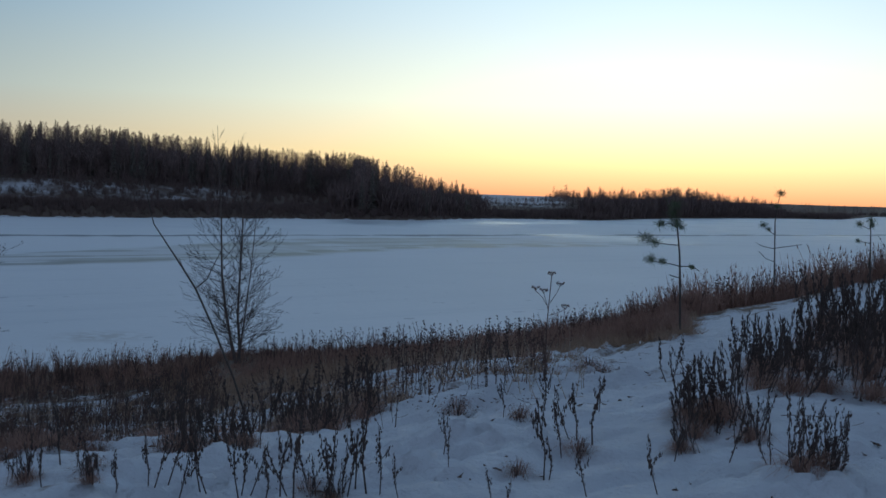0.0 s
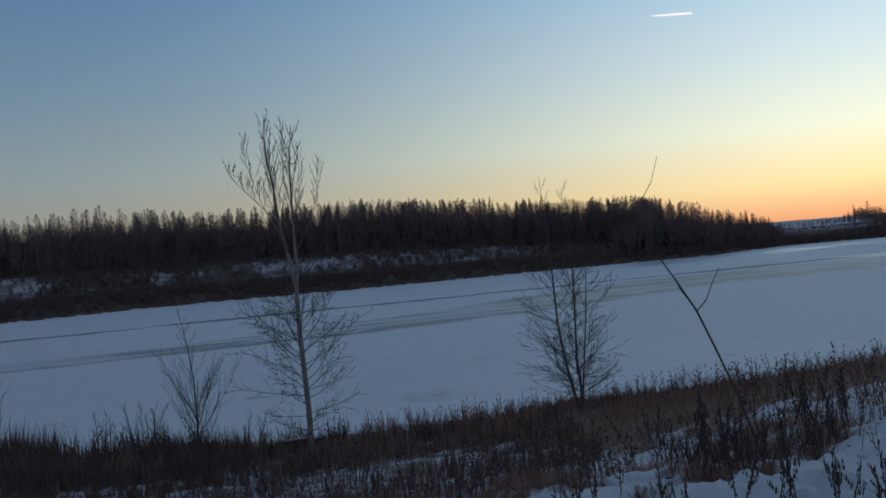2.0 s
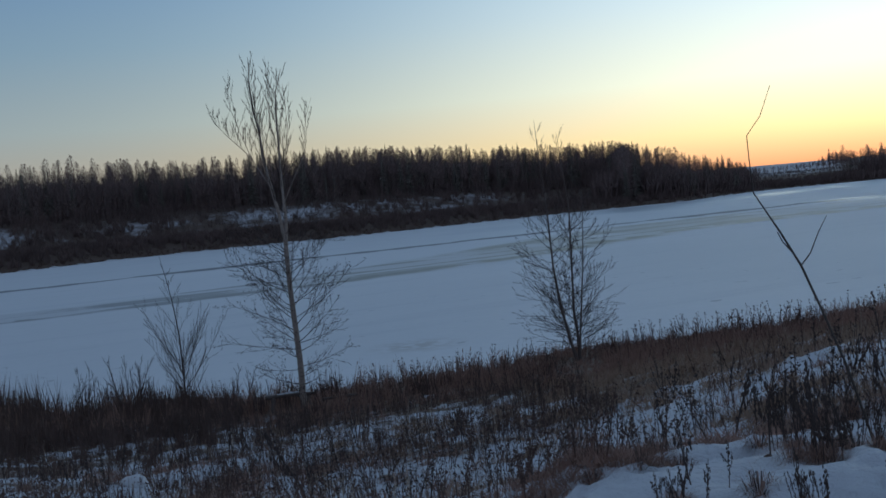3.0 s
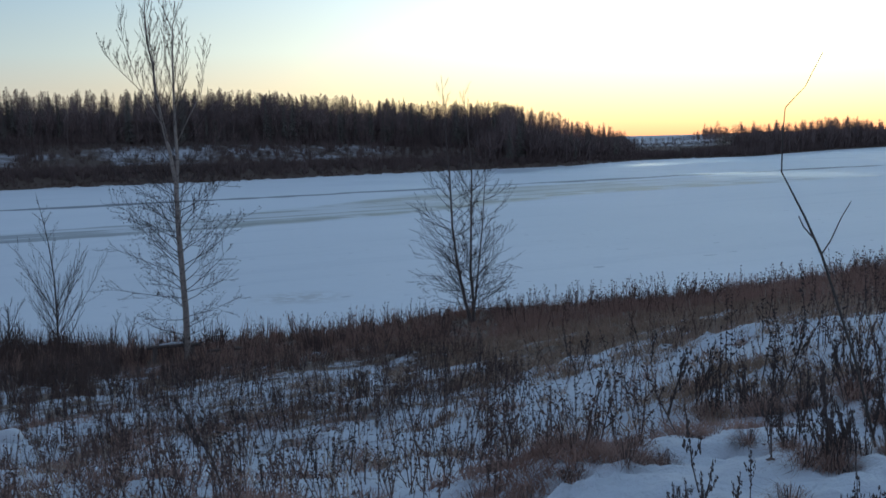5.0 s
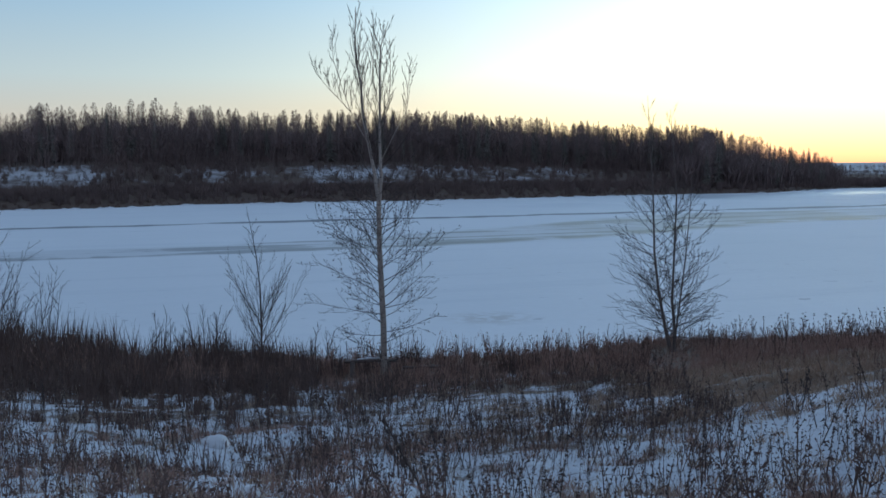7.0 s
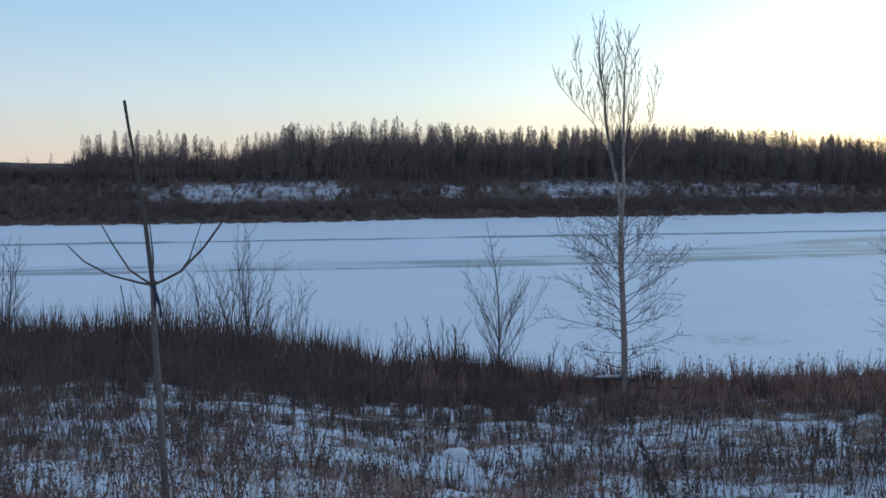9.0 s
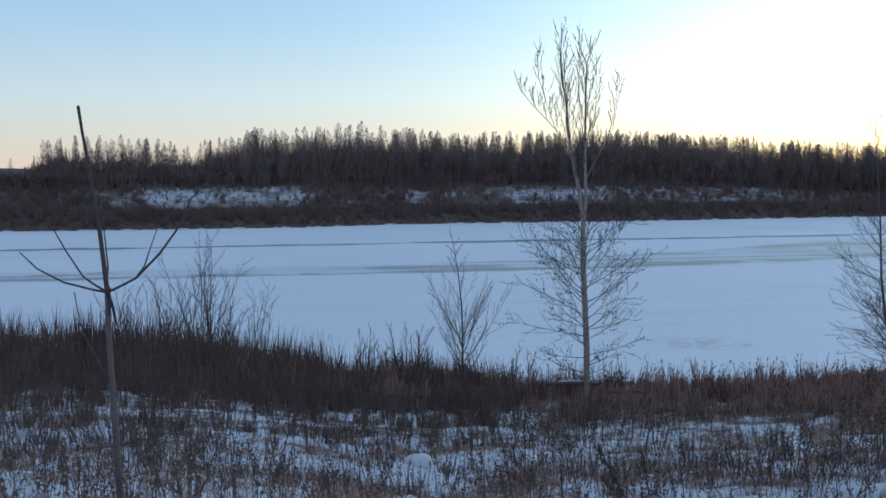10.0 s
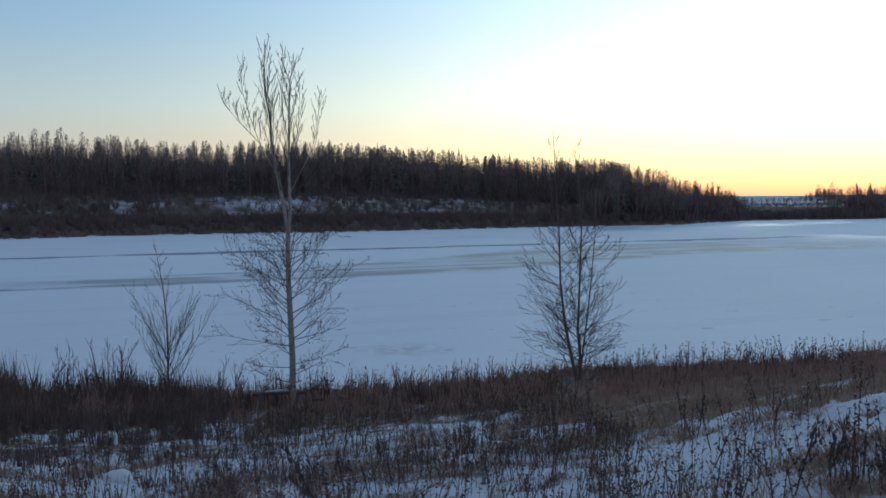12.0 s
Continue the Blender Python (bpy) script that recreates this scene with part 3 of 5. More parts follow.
# ---- the far forest and thickets ----
def bare_tree(rnd, wide=0.1, twigs=150, clear=0.3, blunt=0.95, fine=0.0072):
    """A leafless tree one metre high: a thin trunk, rising limbs and a plume of fine twigs that narrows to a point."""
    wood, trunk = Soup(), Soup()
    bend = rnd.uniform(-0.02, 0.02)
    line = [Vector((0, 0, -0.03)), Vector((bend, 0, 0.35)), Vector((bend * 1.5, 0.01, 0.7)), Vector((bend, 0, 0.97))]
    trunk.tube(line, [0.006, 0.005, 0.003, 0.001], 3)
    for i in range(14):
        f = clear + (0.9 - clear) * (i + rnd.random()) / 14
        t, g = rnd.uniform(0, 6.28), (f - clear) / (1 - clear)
        a, _ = along(line, f)
        reach = wide * (0.35 + 1.1 * (1 - g)) * rnd.uniform(0.6, 1.1)
        b = a + Vector((math.cos(t) * reach, math.sin(t) * reach, reach * rnd.uniform(1.2, 2.2)))
        b.z = min(b.z, 0.97)
        wood.sliver(a, b, 0.0035)
    for i in range(twigs):
        g = rnd.random() ** 1.15
        hull = wide * 2.2 * (g + 0.06) ** 0.5 * (1 - g) ** blunt * rnd.uniform(0.75, 1.1)
        t, o = rnd.uniform(0, 6.28), hull * math.sqrt(rnd.random())
        a, _ = along(line, min(clear + (1 - clear) * g, 0.98))
        a = a + Vector((math.cos(t) * o, math.sin(t) * o, 0))
        d = Vector((math.cos(t) * rnd.uniform(0.1, 0.9) + rnd.gauss(0, 0.4), math.sin(t) * rnd.uniform(0.1, 0.9) + rnd.gauss(0, 0.4), rnd.uniform(0.7, 1.5))).normalized()
        wood.sliver(a, a + d * rnd.uniform(0.035, 0.08) * (1.15 - 0.65 * g), fine * (1.15 - 0.7 * g))
    return wood, trunk


def spruce_tree(rnd, reach0=0.15):
    """A conifer one metre high: drooping tiers that close up to a pointed top."""
    s, trunk = Soup(), Soup()
    trunk.tube([(0, 0, -0.02), (0, 0, 0.5), (0, 0, 0.98)], [0.011, 0.007, 0.002], 4)
    for i in range(24):
        f = 0.1 + 0.88 * i / 24
        reach = reach0 * (1.0 - f) ** 0.85 + 0.006
        for j in range(8):
            t = 6.28 * (j + rnd.random()) / 8
            ln = reach * rnd.uniform(0.6, 1.15)
            s.sliver((0, 0, f + 0.02), (math.cos(t) * ln, math.sin(t) * ln, f - ln * rnd.uniform(-0.1, 0.45)), 0.008 + 0.012 * (1 - f))
    s.sliver((0, 0, 0.93), (0, 0, 1.02), 0.004)
    return s, trunk


def shrub(rnd, stems=19, wide=0.42):
    """A leafless thicket one metre high."""
    s = Soup()
    for i in range(stems):
        t, r = rnd.uniform(0, 6.28), wide * math.sqrt(rnd.random())
        a = Vector((math.cos(t) * r * 0.6, math.sin(t) * r * 0.6, -0.05))
        b = Vector((math.cos(t) * r + rnd.gauss(0, 0.08), math.sin(t) * r + rnd.gauss(0, 0.08), rnd.uniform(0.55, 1.0)))
        s.sliver(a, b, 0.03)
        c = a.lerp(b, rnd.uniform(0.3, 0.6))
        s.sliver(c, c + Vector((rnd.gauss(0, 0.16), rnd.gauss(0, 0.16), rnd.uniform(0.15, 0.4))), 0.022)
    return s


rnd = random.Random(11)
rng = np.random.default_rng(7)
BARE = [bare_tree(rnd, w, n, c) for w, n, c in ((0.13, 85, 0.14), (0.15, 90, 0.2), (0.19, 100, 0.14), (0.12, 80, 0.24), (0.2, 100, 0.12), (0.15, 110, 0.14))]
BARE += [bare_tree(rnd, w * 1.1, n, c, 0.85, 0.0056) for w, n, c in ((0.085, 240, 0.38), (0.1, 280, 0.32), (0.075, 220, 0.42), (0.115, 300, 0.36), (0.07, 230, 0.3), (0.095, 260, 0.44))]
SPRUCE = [spruce_tree(rnd, k) for k in (0.13, 0.16, 0.19)]
# the skyline's height over the eye, in degrees, by bearing
SKYLINE = [(-110, 1.2), (-75, 1.1), (-56, 0.95), (-53.3, 1.3), (-50.6, 1.7), (-49.9, 2.72), (-48.3, 2.93), (-46.1, 2.93), (-44.2, 2.72), (-43, 2.45), (-42.3, 2.45), (-41.4, 2.85), (-40.4, 2.95), (-39.2, 3.46), (-38, 3.2), (-36.7, 3.42), (-34.9, 3.56), (-33.7, 3.6),
           (-32.5, 3.35), (-30.9, 3.28), (-28.7, 3.02), (-26.8, 3.05), (-24.7, 3.12), (-22.6, 3.0), (-20, 2.97), (-17, 2.76), (-14.8, 2.6), (-13.5, 2.6), (-12, 2.36), (-9.6, 2.15), (-8.4, 2.02), (-6, 1.94), (-4.7, 1.86), (-3.5, 1.58), (-1.7, 1.13), (-0.8, 0.68), (0.6, 0.42),
           (1.3, 0.24), (1.9, 0.06), (2.4, -0.06), (5.2, -0.03), (5.7, 0.1), (6.4, 0.18), (7.3, 0.16), (7.7, 0.32), (8.4, 0.36), (8.9, 0.22), (9.6, 0.38), (10.6, 0.3), (11.5, 0.48), (13.2, 0.52), (14.2, 0.26), (15.2, 0.14), (16.4, 0.2), (18.3, 0.1), (22, 0.1), (110, 0.1)]
K_AZ, K_EL = (np.array(c, float) for c in zip(*SKYLINE))


def tree_height(a, r):
    """How tall a tree at that place stands when its top just reaches the skyline."""
    return np.clip(r * np.tan(np.radians(np.interp(a, K_AZ, K_EL) + 0.1 * smooth(-24, -18, a) * (1 - smooth(1.6, 2.2, a)) + 0.11 * smooth(-7, -3, a) * (1 - smooth(1.6, 2.2, a)) + 0.25 * smooth(5.2, 6.2, a) * (1 - smooth(15, 18, a)))) + EYE - far_z(a, r) + 0.2, 3.0, 26.0)


def stand(n, a0, a1, d0, d1, front=1.0):
    """Bearings and distances of n trees in a strip behind the far shore."""
    a = rng.uniform(a0, a1, n)
    d = d0 + (d1 - d0) * rng.random(n) ** front
    return a, np.interp(a, S_AZ, S_R) + d


groups = [stand(50, -75, -52, 70, 150), stand(190, -50.5, -42, 66, 125), stand(1000, -42, -22, 60, 145), stand(1250, -22, -4, 56, 140), stand(500, -5, 2.5, 10, 110), stand(560, 7.4, 17.5, 5, 70), stand(200, 17, 30, 5, 120), stand(150, 2, 7.6, 4, 24), stand(160, 1.8, 7.4, 60, 400), stand(420, 4.5, 30, 420, 900), stand(220, 2, 7, 480, 620)]
fa, fr = np.concatenate([g[0] for g in groups]), np.concatenate([g[1] for g in groups])
fx, fy, fz = fr * np.sin(np.radians(fa)), fr * np.cos(np.radians(fa)), far_z(fa, fr) - 0.2
depth = fr - np.interp(fa, S_AZ, S_R)
# a lower mass with taller crowns standing out of it, closer together on the even part of the ridge
tier, even = rng.random(len(fa)), (fa > -30) & (fa < 17)
share = np.where(tier < np.where(even, 0.07, 0.03), rng.uniform(0.96, 1.05, len(fa)), np.where(tier < np.where(even, 0.3, 0.13), rng.uniform(0.84, 0.97, len(fa)), rng.uniform(0.5, 0.84, len(fa))))
fh = tree_height(fa, fr) * share
fh = np.where((fa > 2) & (fa < 7.6) & (depth < 60), rng.uniform(2.5, 5.0, len(fa)), fh)
fturn = rng.uniform(0, 6.28, len(fa))
is_spruce = rng.random(len(fa)) < np.where((fa > -31) & (fa < 2), 0.16, np.where((fa > 5) & (fa < 17), 0.02, 0.04))
b_ = ~is_spruce
bare_kind = rng.integers(0, 6, len(fa)) + np.where(share > 0.84, 6, 0)
FAR_LABEL = "dense leafless birch and aspen forest on the far hill"
scatter("far_forest", [w.arrays() for w, _ in BARE], fx[b_], fy[b_], fz[b_], fh[b_], fturn[b_], M_FOREST, FAR_LABEL, "forest", 0.0, rng, bare_kind[b_])
pale = b_ & (rng.random(len(fa)) < 0.06)
dark = b_ & ~pale
scatter("pale_trunks", [t.arrays() for _, t in BARE], fx[pale], fy[pale], fz[pale], fh[pale], fturn[pale], M_FARTRUNK, "slender pale birch trunks in the far forest", "tree trunks", 0.0, rng, bare_kind[pale])
scatter("dark_trunks", [t.arrays() for _, t in BARE], fx[dark], fy[dark], fz[dark], fh[dark], fturn[dark], M_FARDARK, "slender dark aspen trunks in the far forest", "tree trunks", 0.0, rng, bare_kind[dark])
sp = [(np.concatenate([s.arrays()[0], t.arrays()[0]]), np.concatenate([s.arrays()[1], t.arrays()[1] + len(s.v)])) for s, t in SPRUCE]
scatter("far_spruces", sp, fx[is_spruce], fy[is_spruce], fz[is_spruce], fh[is_spruce] * 1.02, fturn[is_spruce], M_SPRUCE, "dark spruces scattered through the far leafless forest", "spruces", 0.0, rng)

# trees that stand out singly on the open left end of the hill, along the ridge and on the cape
protos = []
for i, (wood, trunk) in enumerate(BARE[6:]):
    ob = thing("bare_tree", 0, 0, -60, "slender leafless birch standing on the far hill's edge", "tree", "single trees on the far hill")
    part("trunk", trunk, M_FARTRUNK, ob)
    part("crown", wood, M_FOREST, ob)
    protos.append(ob)
# bearing, distance behind the shore, share of the skyline's height
SINGLE = [(-52.6, 84, 1.25), (-51.5, 84, 1.2), (-49.7, 80, 1.0), (-49.2, 92, 0.98), (-48.4, 84, 1.02), (-47.8, 88, 1.0), (-47.2, 82, 1.02), (-46.2, 90, 1.04), (-45.8, 88, 0.96), (-45.0, 84, 1.0), (-44.4, 90, 1.0), (-43.7, 86, 1.04), (-42.8, 80, 1.0), (-41.9, 84, 1.06), (-41.2, 78, 1.02), (-40.6, 82, 1.0),
          (-39.4, 72, 1.03), (-39.0, 80, 1.0), (-37.9, 80, 1.02), (-36.7, 76, 1.02), (-35.9, 76, 1.0), (-34.9, 74, 1.04), (-34.3, 80, 1.0), (-33.7, 78, 1.05), (-32.7, 76, 1.05), (-31.9, 76, 1.0), (-30.9, 78, 1.03), (-29.9, 80, 1.02), (-8.6, 70, 1.05), (-7.4, 66, 1.04), (-6.2, 60, 1.06), (-5.6, 62, 1.05), (0.6, 30, 1.1), (1.0, 28, 1.05),
          (5.95, 30, 1.2), (6.6, 32, 1.22), (7.0, 30, 1.0), (8.4, 30, 1.04), (9.6, 26, 1.03), (12.0, 30, 1.02), (13.1, 28, 1.03), (14.6, 30, 1.08), (16.4, 30, 1.06)]
for i, (a, d, k) in enumerate(SINGLE):
    r = float(np.interp(a, S_AZ, S_R)) + d
    h = float(tree_height(a, r)) * k
    m = pose(r * math.sin(radians(a)), r * math.cos(radians(a)), float(far_z(a, r)) - 0.2, 0, 0, 47 * i)
    if i < 6:
        ob = protos[i]
        ob.matrix_basis = m @ Matrix.Scale(h, 4)
    else:
        ob = copy_thing(protos[i % 6], m)
        ob.scale = (h, h, h)

SHRUBS = [shrub(rnd).arrays() for _ in range(6)]
groups = [stand(3300, -75, 1.0, 3, 22, 0.8), stand(1700, 1.0, 21, 2, 34), stand(520, -22, 2, 20, 60), stand(700, -74, -45, 18, 85), stand(700, -66, -47.5, 18, 66), stand(200, -37, -29, 24, 60), stand(260, 21, 30, 2, 40), stand(1500, -50, 2, 64, 104), stand(130, -50, -14, 28, 60), stand(420, 7.7, 16.8, 10, 50)]
ba, br = np.concatenate([g[0] for g in groups]), np.concatenate([g[1] for g in groups])
bh = rng.uniform(1.9, 3.6, len(ba)) * np.where(ba > 1, 1.0 + 0.5 * smooth(4.5, 6.5, ba), 1.0) * np.where(br - np.interp(ba, S_AZ, S_R) > 55, 2.1, 1.0)
bh = np.where(np.arange(len(ba)) >= len(ba) - 420, tree_height(ba, br) * rng.uniform(0.55, 0.85, len(ba)), bh)
scatter("shore_thicket", SHRUBS, br * np.sin(np.radians(ba)), br * np.cos(np.radians(ba)), far_z(ba, br), bh, rng.uniform(0, 6.28, len(ba)), M_WILLOW, "dark red-brown willow thicket along the far shore", "thicket", 0.05, rng)

groups = [stand(1500, -42, -4, 72, 140), stand(420, -6, 2.2, 14, 90), stand(420, 7.4, 18, 8, 60), stand(120, -51, -42, 70, 120)]
ua, ur = np.concatenate([g[0] for g in groups]), np.concatenate([g[1] for g in groups])
scatter("forest_undergrowth", SHRUBS, ur * np.sin(np.radians(ua)), ur * np.cos(np.radians(ua)), far_z(ua, ur) - 0.2, tree_height(ua, ur) * rng.uniform(0.35, 0.72, len(ua)), rng.uniform(0, 6.28, len(ua)), M_SAPLINGS, "dense leafless saplings under the far forest's crowns", "undergrowth", 0.05, rng)

SCRUB = [shrub(rnd, 9, 0.5).arrays() for _ in range(5)]
sa_ = [stand(1100, -50, -12, 26, 62), stand(800, -46, -14, 48, 70), stand(420, 1.6, 7.4, 60, 300)]
ca, cr_ = np.concatenate([g[0] for g in sa_]), np.concatenate([g[1] for g in sa_])
scatter("hill_scrub", SCRUB, cr_ * np.sin(np.radians(ca)), cr_ * np.cos(np.radians(ca)), far_z(ca, cr_), rng.uniform(0.8, 2.6, len(ca)), rng.uniform(0, 6.28, len(ca)), M_FARDARK, "thin leafless scrub on the far hill's open snow", "scrub", 0.1, rng)

ra, rr_ = stand(1300, -75, 21, -1.0, 4.0)
scatter("shore_reeds", SHRUBS, rr_ * np.sin(np.radians(ra)), rr_ * np.cos(np.radians(ra)), far_z(ra, rr_), rng.uniform(0.7, 1.3, len(ra)), rng.uniform(0, 6.28, len(ra)), M_REED, "brown reeds at the far shore's edge", "reeds", 0.05, rng)

LEDGE = []
for i in range(4):
    s = Soup()
    s.blob((0, 0, 0), 1.0, 0.22, rnd.uniform(0, 3))
    s.blob((0.9, rnd.gauss(0, 0.2), 0.0), 0.6, 0.16, rnd.uniform(0, 3))
    LEDGE.append(s.arrays())
la, lr = stand(110, -60, 6, -2.0, 0.4)
scatter("ice_ledges", LEDGE, lr * np.sin(np.radians(la)), lr * np.cos(np.radians(la)), np.full(len(la), ICE + 0.08), rng.uniform(0.5, 1.6, len(la)), rng.uniform(0, 6.28, len(la)), M_SNOWCAP, "broken white ice ledges along the far shore", "ice ledges", 0.0, rng)

# ---- trees on the near bank ----
def birch(x, y, z, trunk, stems, low, label, r0, seed, group="", bark=M_BIRCH):
    """A young birch: trunk, rising stems, limbs with twigs and a few dead leaves."""
    rnd = random.Random(seed)
    ob = thing("birch_tree", x, y, z, label, "birch", group)
    leaves, wood = Soup(), {}
    if trunk:
        t = Soup()
        line = local(trunk, x, y, z)
        n = len(line) - 1
        t.tube([(line[0][0], line[0][1], line[0][2] - 0.25)] + line, [r0 * 1.5, r0 * 1.2] + [r0 * (1 - 0.35 * i / n) for i in range(1, n + 1)], 10)
        wood[id(trunk)] = part("trunk", t, M_BIRCH, ob)
    for pts, ra, rb in stems:
        s = Soup()
        line = local(pts, x, y, z)
        n = len(line) - 1
        s.tube(line, [ra + (rb - ra) * i / n for i in range(n + 1)], 8)
        wood[id(pts)] = part("stem", s, bark, ob)
    for spec in low:
        pts, count, f0, f1, len0, len1, el0, el1, r, up, twigs, spread, shed, reach = spec
        line = local(pts, x, y, z)
        for k in range(count):
            f = f0 + (f1 - f0) * (k + rnd.random()) / count
            p, d = along(line, f)
            t = k * 2.4 + rnd.uniform(-0.5, 0.5)
            el = rnd.uniform(el0, el1)
            ln = (len0 + (len1 - len0) * (f - f0) / max(f1 - f0, 1e-6)) * rnd.uniform(0.75, 1.12)
            s = Soup()
            grow(s, rnd, p, (math.cos(t) * math.cos(el), math.sin(t) * math.cos(el), math.sin(el)), ln, r * (1.1 - 0.5 * f), 0, 2, up, twigs, leaves, 0.05, spread, shed, reach)
            part("branch", s, M_TWIG, wood[id(pts)], smooth_faces=False)
    if leaves.v:
        part("dry_leaves", leaves, M_LEAF, ob, "few withered brown leaves", False)
    return ob


TRUNK = [(-17.68, 36.61, -5.95), (-17.68, 36.61, -5.5), (-17.68, 36.61, -4.0), (-17.74, 36.59, -2.4), (-17.78, 36.57, -1.2), (-17.78, 36.57, 0.38)]
STEM_L = [(-17.78, 36.57, 0.3), (-17.91, 36.52, 1.39), (-18.13, 36.4, 2.7), (-18.26, 36.34, 3.6), (-18.28, 36.33, 4.41), (-18.43, 36.26, 5.21), (-18.45, 36.25, 6.22), (-18.42, 36.27, 7.1)]
STEM_R = [(-17.76, 36.57, 0.3), (-17.69, 36.6, 1.19), (-17.72, 36.59, 2.5), (-17.7, 36.6, 3.66), (-17.69, 36.6, 4.74), (-17.64, 36.63, 5.75), (-17.4, 36.74, 6.6)]
SIDE_A = [(-18.08, 36.42, 2.35), (-18.58, 36.18, 3.4), (-18.9, 36.02, 4.41), (-19.13, 35.91, 5.29), (-19.15, 35.9, 5.89), (-19.08, 35.93, 6.69)]
SIDE_B = [(-18.62, 36.16, 3.5), (-18.91, 35.9, 3.9), (-19.24, 35.7, 4.3), (-19.62, 35.55, 4.8), (-19.8, 35.5, 5.2)]
SIDE_C = [(-17.7, 36.6, 3.5), (-18.01, 36.75, 4.74), (-18.06, 36.82, 5.55), (-17.99, 36.86, 6.29), (-18.01, 36.85, 7.15)]
SIDE_D = [(-17.7, 36.6, 2.9), (-17.44, 36.52, 3.45), (-17.22, 36.43, 4.4), (-17.21, 36.4, 5.34), (-17.26, 36.42, 6.05)]
SIDE_E = [(-17.7, 36.6, 1.75), (-17.33, 36.78, 2.57), (-16.86, 37.01, 3.52), (-16.79, 37.04, 4.46), (-16.69, 37.09, 4.93), (-16.5, 37.18, 5.5)]
SIDE_F = [(-18.26, 36.34, 3.6), (-18.15, 36.1, 4.4), (-18.2, 35.95, 5.2), (-18.22, 35.9, 6.2)]
SIDES = (SIDE_A, SIDE_B, SIDE_C, SIDE_D, SIDE_E, SIDE_F)
birch(-17.68, 36.61, -5.95, TRUNK, [(STEM_L, 0.07, 0.008), (STEM_R, 0.066, 0.008)] + [(line, 0.014, 0.004) for line in SIDES],
      [(TRUNK, 15, 0.2, 0.5, 1.3, 2.8, -0.1, 0.35, 0.016, 0.25, 9, (0.4, 0.85), 0.3, 0.75), (TRUNK, 34, 0.46, 1.0, 3.0, 3.0, 0.2, 0.75, 0.02, 0.3, 10, (0.4, 0.85), 0.22, 0.75), (STEM_L, 4, 0.02, 0.25, 2.2, 2.0, 0.5, 0.8, 0.014, 0.5, 7, (0.3, 0.7), 0.08, 0.7), (STEM_R, 4, 0.02, 0.25, 2.2, 2.0, 0.5, 0.8, 0.014, 0.5, 7, (0.3, 0.7), 0.08, 0.7),
       (STEM_L, 30, 0.25, 0.92, 1.5, 0.8, 0.9, 1.25, 0.006, 0.7, 11, (0.25, 0.55), 0.02, 0.5), (STEM_R, 30, 0.25, 0.92, 1.5, 0.8, 0.9, 1.25, 0.006, 0.7, 11, (0.25, 0.55), 0.02, 0.5)]
      + [(line, 21, 0.12, 0.88, 0.9, 0.5, 0.85, 1.25, 0.0042, 0.7, 7, (0.2, 0.5), 0.03, 0.55) for line in SIDES],
      "tall leafless birch with a forked white trunk", 0.125, 5, "birches on the near bank")
TWIN_A = [(-8.13, 41.51, -5.5), (-8.36, 41.48, -4.52), (-8.61, 41.45, -3.23), (-8.78, 41.43, -1.72), (-8.84, 41.43, 0.41), (-8.96, 41.41, 2.1), (-9.06, 41.4, 4.09)]
TWIN_B = [(-8.05, 41.53, -5.5), (-8.04, 41.52, -4.52), (-8.13, 41.51, -3.44), (-8.07, 41.51, -1.72), (-8.0, 41.52, 0.4), (-8.11, 41.51, 1.88), (-8.25, 41.49, 3.56)]
TWIN_C = [(-8.03, 41.5, -5.0), (-7.86, 41.5, -3.6), (-7.66, 41.48, -1.9), (-7.5, 41.5, 0.1), (-7.45, 41.5, 1.2)]
birch(-8.1, 41.52, -5.5, None, [(TWIN_A, 0.075, 0.007), (TWIN_B, 0.07, 0.007), (TWIN_C, 0.04, 0.006)],
      [(TWIN_A, 38, 0.12, 0.62, 1.7, 2.0, 0.2, 0.8, 0.014, 0.35, 8, (0.3, 0.65), 0.03, 0.85), (TWIN_B, 38, 0.12, 0.62, 1.7, 2.0, 0.2, 0.8, 0.014, 0.35, 8, (0.3, 0.65), 0.03, 0.85), (TWIN_A, 10, 0.1, 0.35, 1.9, 2.3, 0.0, 0.35, 0.012, 0.15, 7, (0.3, 0.6), 0.03, 0.85), (TWIN_B, 10, 0.1, 0.35, 1.9, 2.3, 0.0, 0.35, 0.012, 0.15, 7, (0.3, 0.6), 0.03, 0.85),
       (TWIN_C, 14, 0.2, 0.95, 1.3, 0.8, 0.5, 1.0, 0.012, 0.4, 7, (0.25, 0.6), 0.03, 0.85), (TWIN_A, 14, 0.6, 0.97, 1.4, 0.5, 0.9, 1.3, 0.008, 0.4, 6, (0.2, 0.5), 0.0, 0.85), (TWIN_B, 14, 0.6, 0.97, 1.4, 0.5, 0.9, 1.3, 0.008, 0.4, 6, (0.2, 0.5), 0.0, 0.85)],
      "leafless birch with several thin stems from one base", 0.09, 8, "birches on the near bank", M_GREYBARK)


